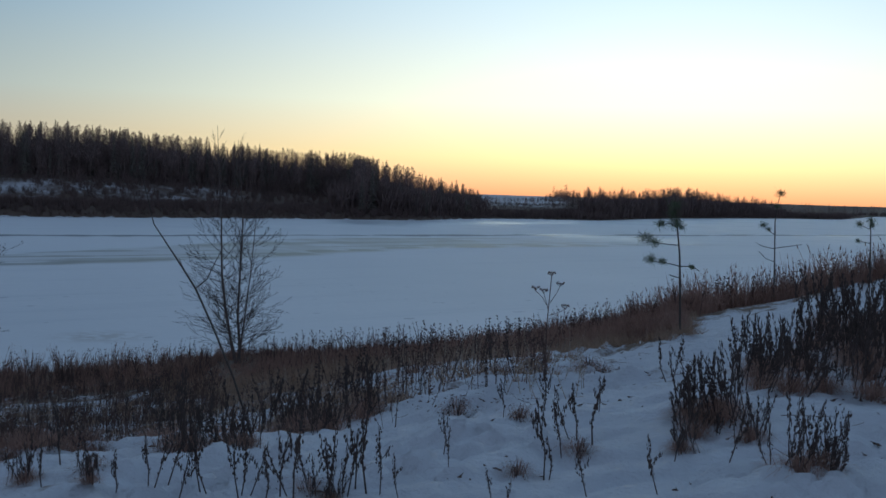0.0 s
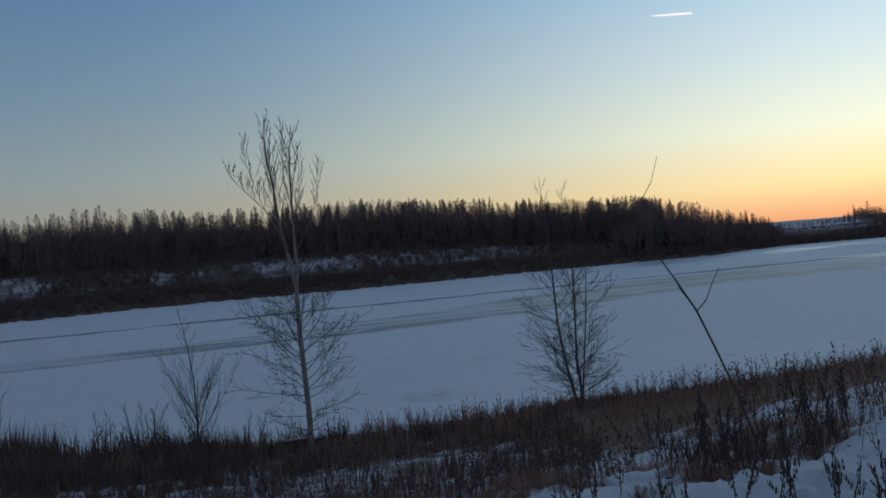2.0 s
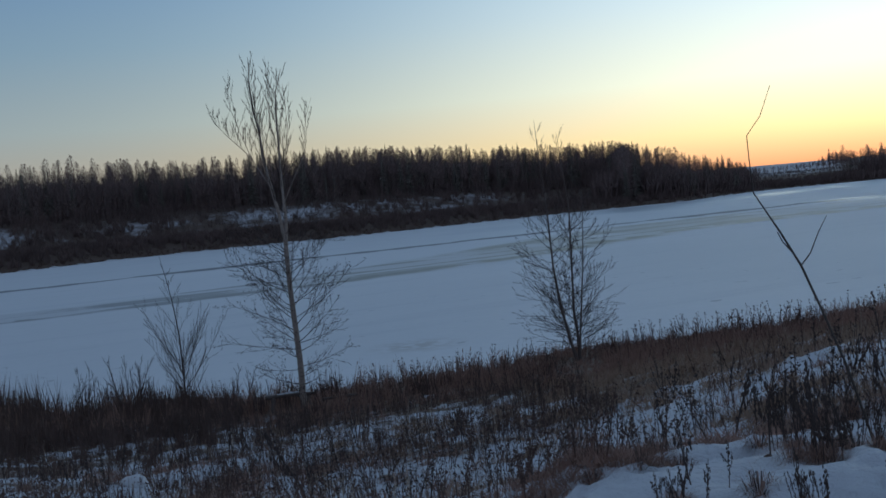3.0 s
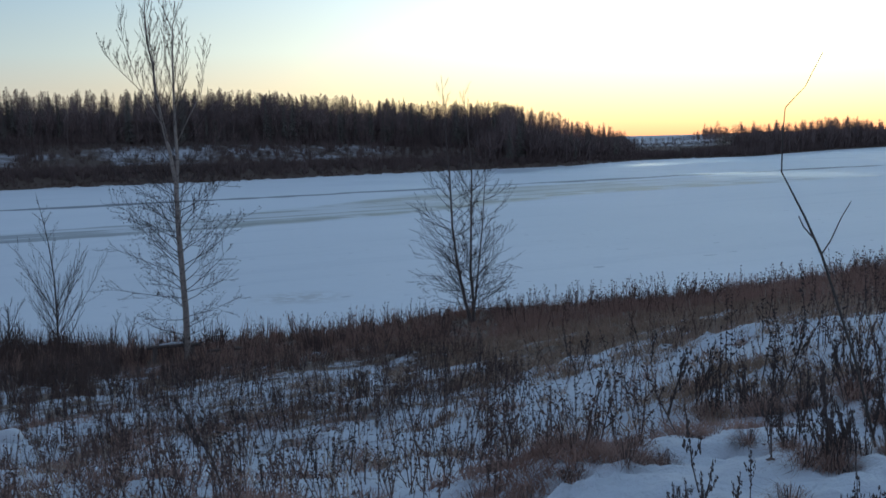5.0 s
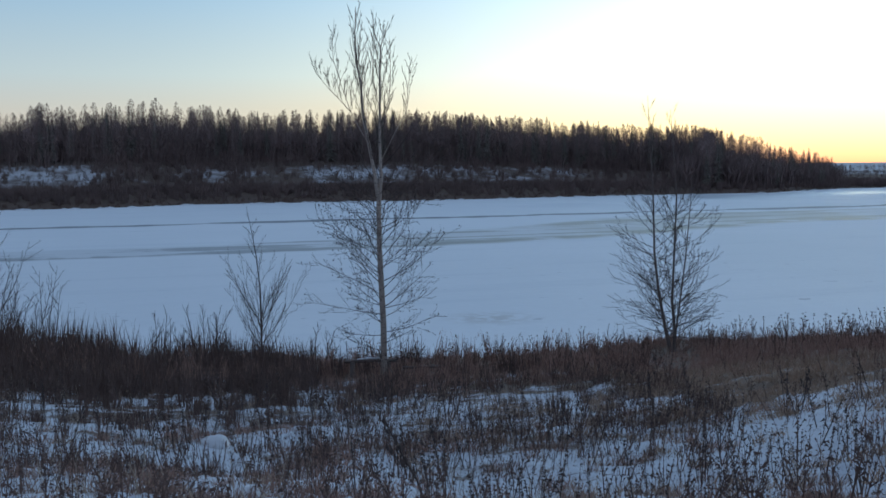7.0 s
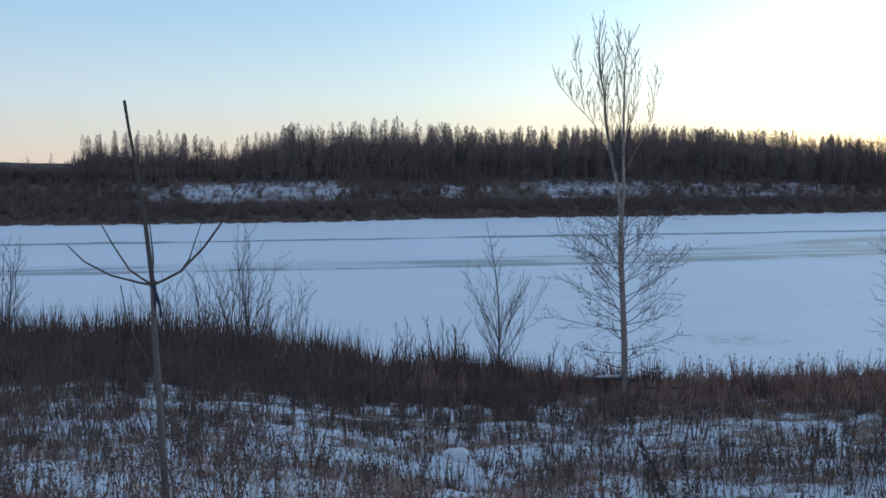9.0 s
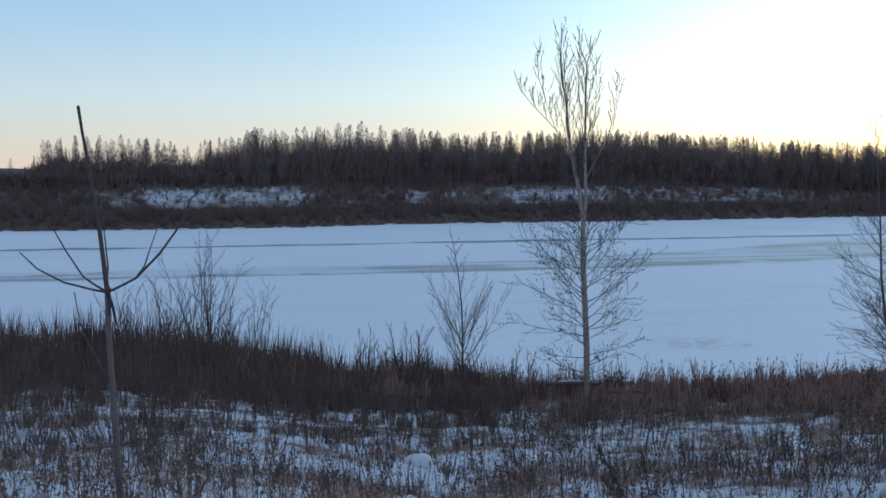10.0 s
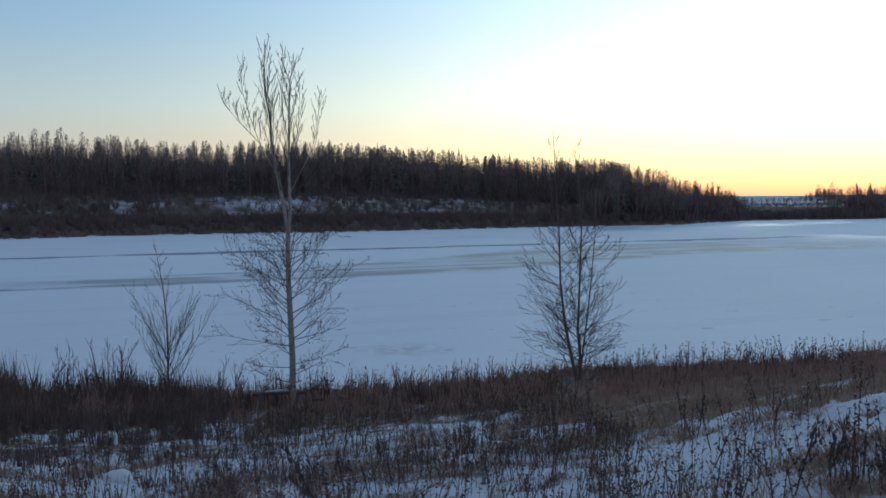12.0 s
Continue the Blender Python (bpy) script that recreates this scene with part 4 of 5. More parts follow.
def sapling(name, x, y, z, line, count, len0, len1, el0, el1, f0, f1, r0, seed, label, category, twigs=4, group="", fan=0):
    """A leafless sapling: one stem and steep branches."""
    rnd = random.Random(seed)
    ob = thing(name, x, y, z, label, category, group)
    s = Soup()
    pts = local(line, x, y, z)
    n = len(pts) - 1
    s.tube([(pts[0][0], pts[0][1], pts[0][2] - 0.2)] + pts, [r0 * 1.2] + [r0 * (1 - 0.88 * i / n) for i in range(n + 1)], 7)
    bole = part("stem", s, M_DARKBARK, ob)
    for k in range(count):
        f = f0 + (f1 - f0) * (k + rnd.random()) / count
        p, d = along(pts, f)
        t, el = k * 2.4 + rnd.uniform(-0.4, 0.4), rnd.uniform(el0, el1)
        b = Soup()
        grow(b, rnd, p, (math.cos(t) * math.cos(el), math.sin(t) * math.cos(el), math.sin(el)), (len0 + (len1 - len0) * (k / count)) * rnd.uniform(0.8, 1.1), r0 * 0.2, 0, 2, 0.3, twigs, None, 0.08, (0.25, 0.6), 0.0, 0.6)
        part("branch", b, M_TWIG, bole, smooth_faces=False)
    for k in range(fan):
        p, d = along(pts, 0.01 + 0.22 * k / fan)
        t, el = k * 2.4 + rnd.uniform(-0.4, 0.4), rnd.uniform(0.82, 1.15)
        b = Soup()
        grow(b, rnd, p, (math.cos(t) * math.cos(el), math.sin(t) * math.cos(el), math.sin(el)), rnd.uniform(1.6, 3.6), r0 * 0.36, 0, 2, 0.3, 10, None, 0.06, (0.25, 0.55), 0.0, 0.6)
        part("branch", b, M_TWIG, bole, smooth_faces=False)
    return ob


SAP = [(-24.9, 41.05, -6.5), (-24.9, 41.06, -4.87), (-24.91, 41.05, -3.45), (-25.03, 40.99, -2.04), (-25.16, 40.91, -1.1), (-25.34, 40.82, 0.0)]
sapling("sapling", -24.9, 41.05, -6.5, SAP, 15, 1.8, 0.3, 0.75, 1.05, 0.25, 0.9, 0.045, 21, "leafless sapling with steep dark branches at the brow", "sapling", 7, "", 22)


def willow(x, y, h, stems, seed, label="leafless willow bush with many thin upright stems"):
    rnd = random.Random(seed)
    z = float(ground_z(x, y))
    ob = thing("willow_bush", x, y, z, label, "willow bush", "willow bushes on the brow")
    for k in range(stems):
        s = Soup()
        t = rnd.uniform(0, 6.28)
        el = rnd.uniform(1.2, 1.52)
        grow(s, rnd, (rnd.gauss(0, 0.35), rnd.gauss(0, 0.2), -0.1), (math.cos(t) * math.cos(el), math.sin(t) * math.cos(el), math.sin(el)), h * rnd.uniform(0.55, 1.0), 0.027, 0, 2, 0.15, 9, None, 0.06, (0.3, 0.7), 0.0, 0.6)
        part("stem", s, M_TWIG, ob, smooth_faces=False)
    return ob


for x, y, h, n, seed in ((-36.9, 38.6, 5.8, 15, 1), (-35.0, 40.2, 4.4, 5, 2), (-38.0, 37.6, 4.2, 12, 3), (-43.6, 31.2, 5.6, 8, 4), (-45.2, 29.8, 5.4, 7, 5), (-36.0, 39.4, 3.4, 10, 6), (-39.4, 36.4, 3.6, 9, 14), (-30.6, 41.6, 2.2, 6, 8), (-28.6, 41.0, 2.1, 7, 9), (-27.3, 41.2, 2.7, 7, 10), (-26.2, 40.6, 1.9, 6, 11), (-21.9, 39.6, 1.9, 6, 12), (-20.3, 38.6, 1.6, 5, 13)):
    willow(x, y, h, n, seed)

# the stripped sapling with a whorl of switches and a knotted rag
ob = thing("young_tree", -12.32, 10.18, -1.85, "stripped young tree with a whorl of thin branches", "young tree")
O = (-12.32, 10.18, -1.85)
s = Soup()
s.tube(local([(-12.31, 10.19, -2.1), (-12.34, 10.17, -1.47), (-12.36, 10.14, -0.56), (-12.38, 10.12, 0.11), (-12.38, 10.12, 0.54)], *O), [0.04, 0.037, 0.031, 0.028, 0.028], 10)
part("trunk", s, M_GREYBARK, ob)
s = Soup()
s.tube(local([(-12.38, 10.12, 0.5), (-12.42, 10.08, 1.12), (-12.47, 10.02, 1.72), (-12.51, 9.98, 2.08), (-12.53, 9.96, 2.31)], *O), [0.026, 0.022, 0.017, 0.015, 0.016], 8)
part("leader", s, M_DARKBARK, ob)
s = Soup()
s.blob((-0.06, -0.06, 2.37), 0.045, 0.05)
s.blob((-0.04, -0.07, 2.40), 0.04, 0.035, 0.5)
part("knot", s, M_DARKBARK, ob)
WHORL = [([(-12.38, 10.12, 0.52), (-12.47, 10.02, 0.55), (-12.65, 9.83, 0.63), (-12.8, 9.65, 0.77), (-12.9, 9.54, 0.93)], 0.013), ([(-12.38, 10.12, 0.52), (-12.45, 10.04, 0.59), (-12.53, 9.96, 0.68), (-12.63, 9.85, 0.93), (-12.71, 9.76, 1.17)], 0.012), ([(-12.39, 10.11, 0.52), (-12.45, 10.2, 0.76), (-12.47, 10.2, 0.95), (-12.5, 10.2, 1.2)], 0.011), ([(-12.38, 10.12, 0.52), (-12.29, 10.22, 0.58), (-12.19, 10.31, 0.65), (-12.03, 10.47, 0.88), (-11.92, 10.58, 1.09), (-11.84, 10.65, 1.28), (-11.81, 10.68, 1.41), (-11.76, 10.73, 1.47)], 0.015), ([(-12.19, 10.31, 0.65), (-12.13, 10.37, 0.77), (-12.09, 10.41, 0.94), (-12.04, 10.46, 1.13)], 0.009)]
SHOOTS = [([(-12.37, 10.14, -0.4), (-12.43, 10.07, -0.22), (-12.51, 9.98, 0.01), (-12.56, 9.93, 0.24), (-12.59, 9.9, 0.53)], 0.011), ([(-12.37, 10.13, -0.25), (-12.3, 10.2, -0.23), (-12.23, 10.27, -0.18)], 0.007), ([(-12.36, 10.14, -0.27), (-12.45, 10.05, -0.27), (-12.52, 9.97, -0.25)], 0.007), ([(-12.33, 10.18, -0.99), (-12.16, 10.35, -0.95), (-11.88, 10.62, -0.86), (-11.58, 10.88, -0.7)], 0.008), ([(-12.34, 10.17, -1.02), (-12.45, 10.05, -0.99), (-12.58, 9.9, -1.0)], 0.007)]
for pts, r in WHORL + SHOOTS:
    s = Soup()
    n = len(pts) - 1
    s.tube(local(pts, *O), [r * (1 - 0.55 * i / n) for i in range(n + 1)], 6)
    part("branch", s, M_DARKBARK, ob)
for pts in ([(-12.35, 10.1, 0.53), (-12.33, 10.1, 0.42), (-12.35, 10.11, 0.3)], [(-12.36, 10.1, 0.52), (-12.31, 10.12, 0.36), (-12.29, 10.14, 0.2)]):
    s = Soup()
    s.tube(local(pts, *O), [0.02, 0.016, 0.008], 5)
    part("rag", s, M_RAG, ob, "strip of dark cloth tied round the trunk")

# the leaning switch beside the path
O = (-1.73, 9.56, float(ground_z(-1.73, 9.56)))
ob = thing("leaning_sapling", *O, "thin leaning sapling with one crooked fork", "sapling")
line = [(-1.66, 9.62, O[2] - 0.1), (-1.73, 9.56, -0.57), (-1.88, 9.44, -0.03), (-2.04, 9.32, 0.42), (-2.18, 9.2, 0.79), (-2.32, 9.07, 1.06), (-2.49, 8.95, 1.36), (-2.51, 8.81, 1.6), (-2.52, 8.68, 1.77), (-2.43, 8.54, 1.89), (-2.36, 8.4, 2.08)]
s = Soup()
s.tube(local(line, *O), [0.010, 0.010, 0.0095, 0.0095, 0.009, 0.0075, 0.005, 0.0038, 0.003, 0.0025, 0.0018], 7)
part("stem", s, M_DARKBARK, ob)
for pts in ([(-2.18, 9.2, 0.79), (-2.1, 9.3, 0.87), (-2.03, 9.3, 1.03), (-1.97, 9.29, 1.14)], [(-2.24, 9.14, 0.9), (-2.30, 9.2, 0.98), (-2.33, 9.2, 1.05)]):
    s = Soup()
    s.tube(local(pts, *O), [0.006 - 0.001 * i for i in range(len(pts))], 5)
    part("branch", s, M_DARKBARK, ob)


def pine(stem, limbs, tufts, seed, label):
    """A young pine: bare stem, few limbs, balls of needles at the ends."""
    rnd = random.Random(seed)
    x, y = stem[0][:2]
    z = float(ground_z(x, y))
    ob = thing("young_pine", x, y, z, label, "pine", "young pines on the brow")
    s = Soup()
    line = local([(x, y, z - 0.1)] + stem[1:], x, y, z)
    n = len(line) - 1
    s.tube(line, [0.024 - 0.014 * i / n for i in range(n + 1)], 7)
    part("stem", s, M_DARKBARK, ob)
    held = []
    for pts in limbs:
        s = Soup()
        s.tube(local(pts, x, y, z), [0.011 - 0.003 * i for i in range(len(pts))], 5)
        held.append((Vector(pts[-1]), part("limb", s, M_DARKBARK, ob)))
    for cx, cy, cz, r in tufts:
        s = Soup()
        c = Vector((cx - x, cy - y, cz - z))
        r = r * 1.2
        for k in range(200):
            d = Vector((rnd.gauss(0, 1), rnd.gauss(0, 1), rnd.gauss(0.25, 1))).normalized()
            p = c + d * r * 0.25 * rnd.random() + Vector((rnd.gauss(0, r * 0.3), rnd.gauss(0, r * 0.3), rnd.gauss(0, r * 0.2)))
            s.spike(p, p + d * r * rnd.uniform(0.3, 0.8), 0.0036)
        end, limb = min(held, key=lambda h: (h[0] - Vector((cx, cy, cz))).length)
        part("needle_tuft", s, M_NEEDLE, limb if (end - Vector((cx, cy, cz))).length < 0.25 else ob, smooth_faces=False)
    return ob


pine([(4.47, 19.38, -0.29), (4.43, 19.39, 0.18), (4.4, 19.4, 0.71), (4.33, 19.42, 1.28), (4.28, 19.43, 1.6)],
     [[(4.39, 19.4, 0.87), (4.11, 19.46, 0.89), (3.81, 19.53, 0.95)], [(4.42, 19.4, 0.48), (4.18, 19.45, 0.53), (3.92, 19.5, 0.56)], [(4.42, 19.4, 0.48), (4.63, 19.35, 0.49), (4.76, 19.31, 0.41)], [(4.34, 19.41, 1.2), (4.2, 19.44, 1.28), (4.07, 19.47, 1.24)], [(4.43, 19.39, 0.26), (4.24, 19.44, 0.31)]],
     [(3.78, 19.54, 0.98, 0.16), (3.95, 19.5, 0.92, 0.13), (3.88, 19.51, 0.58, 0.13), (4.1, 19.46, 0.55, 0.09), (4.05, 19.47, 1.25, 0.12), (4.3, 19.42, 1.3, 0.14), (4.36, 19.41, 1.22, 0.12), (4.28, 19.43, 1.6, 0.15), (4.25, 19.43, 1.45, 0.12), (4.62, 19.35, 0.47, 0.06)], 31, "young pine with sparse needle tufts on one side")
pine([(9.68, 30.31, -0.83), (9.65, 30.32, -0.09), (9.61, 30.33, 1.19), (9.65, 30.32, 1.63), (9.71, 30.3, 1.96)],
     [[(9.63, 30.32, 0.79), (9.44, 30.38, 0.92), (9.32, 30.42, 1.04)], [(9.65, 30.32, 0.38), (9.31, 30.42, 0.45), (9.13, 30.48, 0.54)], [(9.64, 30.32, 0.41), (10.06, 30.18, 0.49), (10.35, 30.09, 0.55)], [(9.66, 30.3, 0.0), (9.4, 30.4, 0.1), (9.2, 30.4, 0.3)]],
     [(9.3, 30.42, 1.06, 0.13), (9.73, 30.3, 2.0, 0.17), (9.64, 30.32, 1.62, 0.1), (9.45, 30.38, 0.95, 0.08)], 32, "thin young pine with one tuft at its tip")
pine([(11.77, 28.68, 0.0), (11.74, 28.69, 0.71), (11.72, 28.7, 1.3)], [[(11.72, 28.7, 1.08), (11.58, 28.76, 1.14), (11.48, 28.8, 1.19)], [(11.74, 28.69, 0.69), (11.46, 28.8, 0.73)]],
     [(11.46, 28.8, 1.2, 0.12), (11.72, 28.7, 1.32, 0.13), (11.76, 28.7, 1.18, 0.12), (11.44, 28.8, 0.74, 0.08)], 33, "small young pine among tall dry grass")

# ---- dead plants on the near bank ----
def weed_parts(rnd, heads=7):
    """A dead herb one metre high: a straight stalk, steep side shoots and curled leaves that hug them."""
    stem, seeds = Soup(), Soup()
    b = [rnd.gauss(0, 0.05) for _ in range(4)]
    pts = [(0, 0, -0.05), (b[0], b[1], 0.35), (b[0] + b[2], b[1] + b[3], 0.7), (b[0] + 1.6 * b[2], b[1] + 1.6 * b[3], 1.0)]
    stem.tube(pts, [0.013, 0.011, 0.008, 0.005], 4)
    lines = [(pts, 0.28, 3 * heads)]
    for k in range(rnd.choice((0, 1, 2, 3))):
        p, d = along(pts, rnd.uniform(0.25, 0.6))
        t = rnd.uniform(0, 6.28)
        m = p + Vector((math.cos(t) * 0.1, math.sin(t) * 0.1, 0.12))
        q = m + Vector((math.cos(t) * 0.05, math.sin(t) * 0.05, rnd.uniform(0.12, 0.3)))
        stem.tube([p, m, q], [0.006, 0.005, 0.003], 3)
        lines.append(([p, m, q], 0.35, heads))
    for line, f0, count in lines:
        for k in range(count):
            f = f0 + (0.99 - f0) * (k + rnd.random()) / count
            p, d = along(line, f)
            t = rnd.uniform(0, 6.28)
            out = Vector((math.cos(t), math.sin(t), rnd.uniform(-1.0, 0.8))).normalized()
            c = p + out * rnd.uniform(0.012, 0.045) - Vector((0, 0, 0.02))
            seeds.blob(c, rnd.uniform(0.007, 0.02), rnd.uniform(0.018, 0.055), rnd.uniform(0, 3))
    return stem, seeds


def light_weed(rnd, heads=9, flat=False):
    """The same herb in few faces, for thick stands."""
    s = Soup()
    bx, by = rnd.gauss(0, 0.08), rnd.gauss(0, 0.08)
    top = Vector((bx, by, 1.0))
    s.spike((0, 0, -0.05), top, 0.015)
    tips = [(Vector((0, 0, 0)), top, heads)]
    for k in range(rnd.choice((1, 2, 2, 3))):
        p = Vector((0, 0, 0)).lerp(top, rnd.uniform(0.25, 0.65))
        t = rnd.uniform(0, 6.28)
        q = p + Vector((math.cos(t) * 0.14, math.sin(t) * 0.14, rnd.uniform(0.14, 0.34)))
        s.spike(p, q, 0.009)
        tips.append((p, q, 3))
    for a, b, count in tips:
        for k in range(count):
            p = a.lerp(b, 0.3 + 0.7 * (k + rnd.random()) / count)
            t = rnd.uniform(0, 6.28)
            d = Vector((math.cos(t), math.sin(t), rnd.uniform(-1.2, 0.9))) * rnd.uniform(0.03, 0.07)
            s.sliver(p - d * 0.2, p + d, 0.022)
    if flat:
        for k in range(6):
            t = 1.05 * k
            s.sliver(top, top + Vector((math.cos(t) * 0.05, math.sin(t) * 0.05, 0.04)), 0.017)
    return s


def tuft_blades(rnd, n=24, wide=0.42, droop=0.9, r=0.006):
    """Dry grass half a metre high, blades arching out."""
    s = Soup()
    for k in range(n):
        t = rnd.uniform(0, 6.28)
        o = 0.3 * rnd.random() ** 1.3
        a = Vector((math.cos(t) * o, math.sin(t) * o, -0.03))
        h = rnd.uniform(0.08, 0.5) * (1.1 - 1.5 * o)
        m = a + Vector((math.cos(t) * wide * 0.3, math.sin(t) * wide * 0.3, h * 0.75))
        b = m + Vector((math.cos(t) * wide * rnd.uniform(0.3, 1.0), math.sin(t) * wide * rnd.uniform(0.3, 1.0), h * rnd.uniform(-droop, 0.35)))
        base = len(s.v)
        side = Vector((-math.sin(t), math.cos(t), 0)) * r
        s.v += [a - side, a + side, m + side * 0.8, m - side * 0.8, b]
        s.f += [(base, base + 1, base + 2), (base, base + 2, base + 3), (base + 3, base + 2, base + 4)]
    return s


def light_tuft(rnd, n=38):
    """A matted, hairy cushion of fine dry grass in few faces."""
    s = Soup()
    for k in range(n):
        t, o, t2 = rnd.uniform(0, 6.28), 0.3 * math.sqrt(rnd.random()), rnd.uniform(0, 6.28)
        a = Vector((math.cos(t) * o, math.sin(t) * o, -0.02))
        b = a + Vector((math.cos(t2) * rnd.uniform(0.03, 0.24), math.sin(t2) * rnd.uniform(0.03, 0.24), rnd.uniform(0.08, 0.42) * (1.1 - 1.6 * o)))
        s.sliver(a, b, 0.0108)
    return s


def tall_grass(rnd, n=14, wide=0.22, plumes=0.35):
    """Upright stems one metre high with narrow plumes."""
    s = Soup()
    for k in range(n):
        t, o = rnd.uniform(0, 6.28), rnd.uniform(0, wide)
        a = Vector((math.cos(t) * o, math.sin(t) * o, -0.05))
        b = Vector((a.x + rnd.gauss(0, 0.08), a.y + rnd.gauss(0, 0.08), rnd.uniform(0.35, 1.0)))
        s.sliver(a, b, 0.016)
        if rnd.random() < plumes:
            s.sliver(b - Vector((0, 0, 0.1)), b + Vector((rnd.gauss(0, 0.01), rnd.gauss(0, 0.01), 0.02)), 0.016)
        if rnd.random() < 0.6:
            c = a.lerp(b, rnd.uniform(0.2, 0.6))
            s.sliver(c, c + Vector((rnd.gauss(0, 0.14), rnd.gauss(0, 0.14), rnd.uniform(-0.05, 0.2))), 0.014)
    return s


def joined(*soups):
    out = Soup()
    for s in soups:
        base = len(out.v)
        out.v += s.v
        out.f += [(a + base, b + base, c + base) for a, b, c in s.f]
    return out


rnd = random.Random(77)
WEEDS = [light_weed(rnd).arrays() for _ in range(7)]
DARKWEED = [light_weed(rnd, 14).arrays() for _ in range(7)]
HEADED = [light_weed(rnd, 6, True).arrays() for _ in range(6)]
TUFTS = [light_tuft(rnd).arrays() for _ in range(6)]
TALL = [tall_grass(rnd).arrays() for _ in range(6)]
CANES = [tall_grass(rnd, 17, 0.3, 0.0).arrays() for _ in range(6)]


def sown(n, a0, a1, q0, q1, seed, power=1.0, clump=0.0, keep=0.0):
    """Places on the bank between two bearings and two shares of the way to the brow, thinned into patches."""
    g = np.random.default_rng(seed)
    a, q = g.uniform(a0, a1, n), q0 + (q1 - q0) * g.random(n) ** power
    r = q * np.interp(a, B_AZ, B_R)
    x, y = r * np.sin(np.radians(a)), r * np.cos(np.radians(a))
    if clump:
        k = wave(x, y, clump, seed) + 0.5 * wave(x, y, clump * 2.7, seed + 1.0) + g.normal(0, 0.25, n) > keep
        x, y = x[k], y[k]
    return x, y, g


def lane(x, y, a, b):
    """How far places lie from the line between two points."""
    dx, dy = b[0] - a[0], b[1] - a[1]
    t = np.clip(((x - a[0]) * dx + (y - a[1]) * dy) / (dx * dx + dy * dy), 0, 1)
    return np.hypot(x - a[0] - t * dx, y - a[1] - t * dy)


def field(name, kinds, places, h0, h1, mat, label, category, lean=0.2, taper=None, patchy=0.0):
    """Plants sown over stretches of the bank; taper(bearing, share) scales their height."""
    xs = np.concatenate([p[0] for p in places])
    ys = np.concatenate([p[1] for p in places])
    g = places[0][2]
    keep = (np.hypot(xs + 4.0, ys - 1.5) > 3.4) & (lane(xs, ys, (-15.55, 21.45), (-14.6, 19.9)) > 0.3)
    if patchy:
        keep &= g.random(len(xs)) > patchy * openness(xs, ys)
    xs, ys = xs[keep], ys[keep]
    size = h0 + (h1 - h0) * g.random(len(xs)) ** 1.6
    if taper:
        a, rho, rc, _ = brow(xs, ys)
        size = size * taper(a, rho / rc)
    size = size * np.where(lane(xs, ys, (-8.1, 41.9), (-7.5, 36.5)) < 0.9, 0.5, 1.0)
    return scatter(name, kinds, xs, ys, ground_z(xs, ys), size, g.uniform(0, 6.28, len(xs)), mat, label, category, lean, g)


def cane_height(a, q):
    return np.interp(a, [-64, -48, -44, -40, -34, -20], [1.2, 1.2, 1.1, 0.95, 0.78, 0.6]) * np.interp(q, [0.4, 0.6, 0.82, 1.0], [0.3, 0.42, 0.7, 1.0])


# a belt along the brow: low matted grass with taller stems standing out of it
field("tall_dry_grass", TALL, [sown(900, -62, -34, 0.8, 1.04, 1), sown(700, -34, 3, 0.88, 1.04, 2, 1.0, 0.4, 0.0), sown(500, 0, 9, 0.8, 1.05, 3), sown(330, 9, 15, 0.86, 1.05, 33), sown(330, 15, 30, 0.95, 1.05, 34)], 0.4, 1.4, M_BELT, "belt of tall dark dry grass along the brow", "dry grass", 0.2, lambda a, q: 1.0 - 0.38 * smooth(-18, -12, a) * (1 - smooth(8, 14, a)))
field("low_brow_grass", TALL, [sown(2600, -34, 4, 0.82, 1.04, 31), sown(1200, 2, 9, 0.64, 1.05, 32), sown(1100, 9, 13.2, 0.62, 1.05, 35), sown(800, 13, 30, 0.95, 1.05, 36)], 0.3, 0.62, M_BELT, "low dense brown grass along the brow", "dry grass")
field("brow_weeds", WEEDS, [sown(300, -62, -28, 0.82, 1.04, 5), sown(300, -28, 4, 0.9, 1.04, 6), sown(180, 4, 14, 0.84, 1.05, 7), sown(160, 13, 30, 0.95, 1.05, 37)], 0.45, 1.1, M_WEED, "dead weeds with seed heads along the brow", "dead weeds")
field("headed_weeds", HEADED, [sown(330, -33, -4, 0.9, 1.03, 51, 1.0, 0.8, 0.0), sown(330, -14, 8, 0.9, 1.02, 52)], 0.45, 1.0, M_WEED, "dead weeds with flat seed heads along the brow", "dead weeds", 0.1)
field("dark_canes", CANES, [sown(2600, -66, -38, 0.72, 1.01, 21, 0.8, 0.5, -0.7), sown(2400, -66, -30, 0.42, 0.84, 25, 0.95, 0.55, -0.02), sown(450, -32, -15, 0.5, 0.85, 26, 1.0, 0.6, 0.15), sown(900, -39, -29, 0.72, 1.0, 23, 0.9, 0.6, -0.1), sown(420, -30, -16, 0.72, 1.0, 24, 0.9, 0.6, 0.25)], 0.45, 2.7, M_CANE, "thicket of dark leafless canes on the brow", "cane thicket", 0.14, cane_height, patchy=0.6)
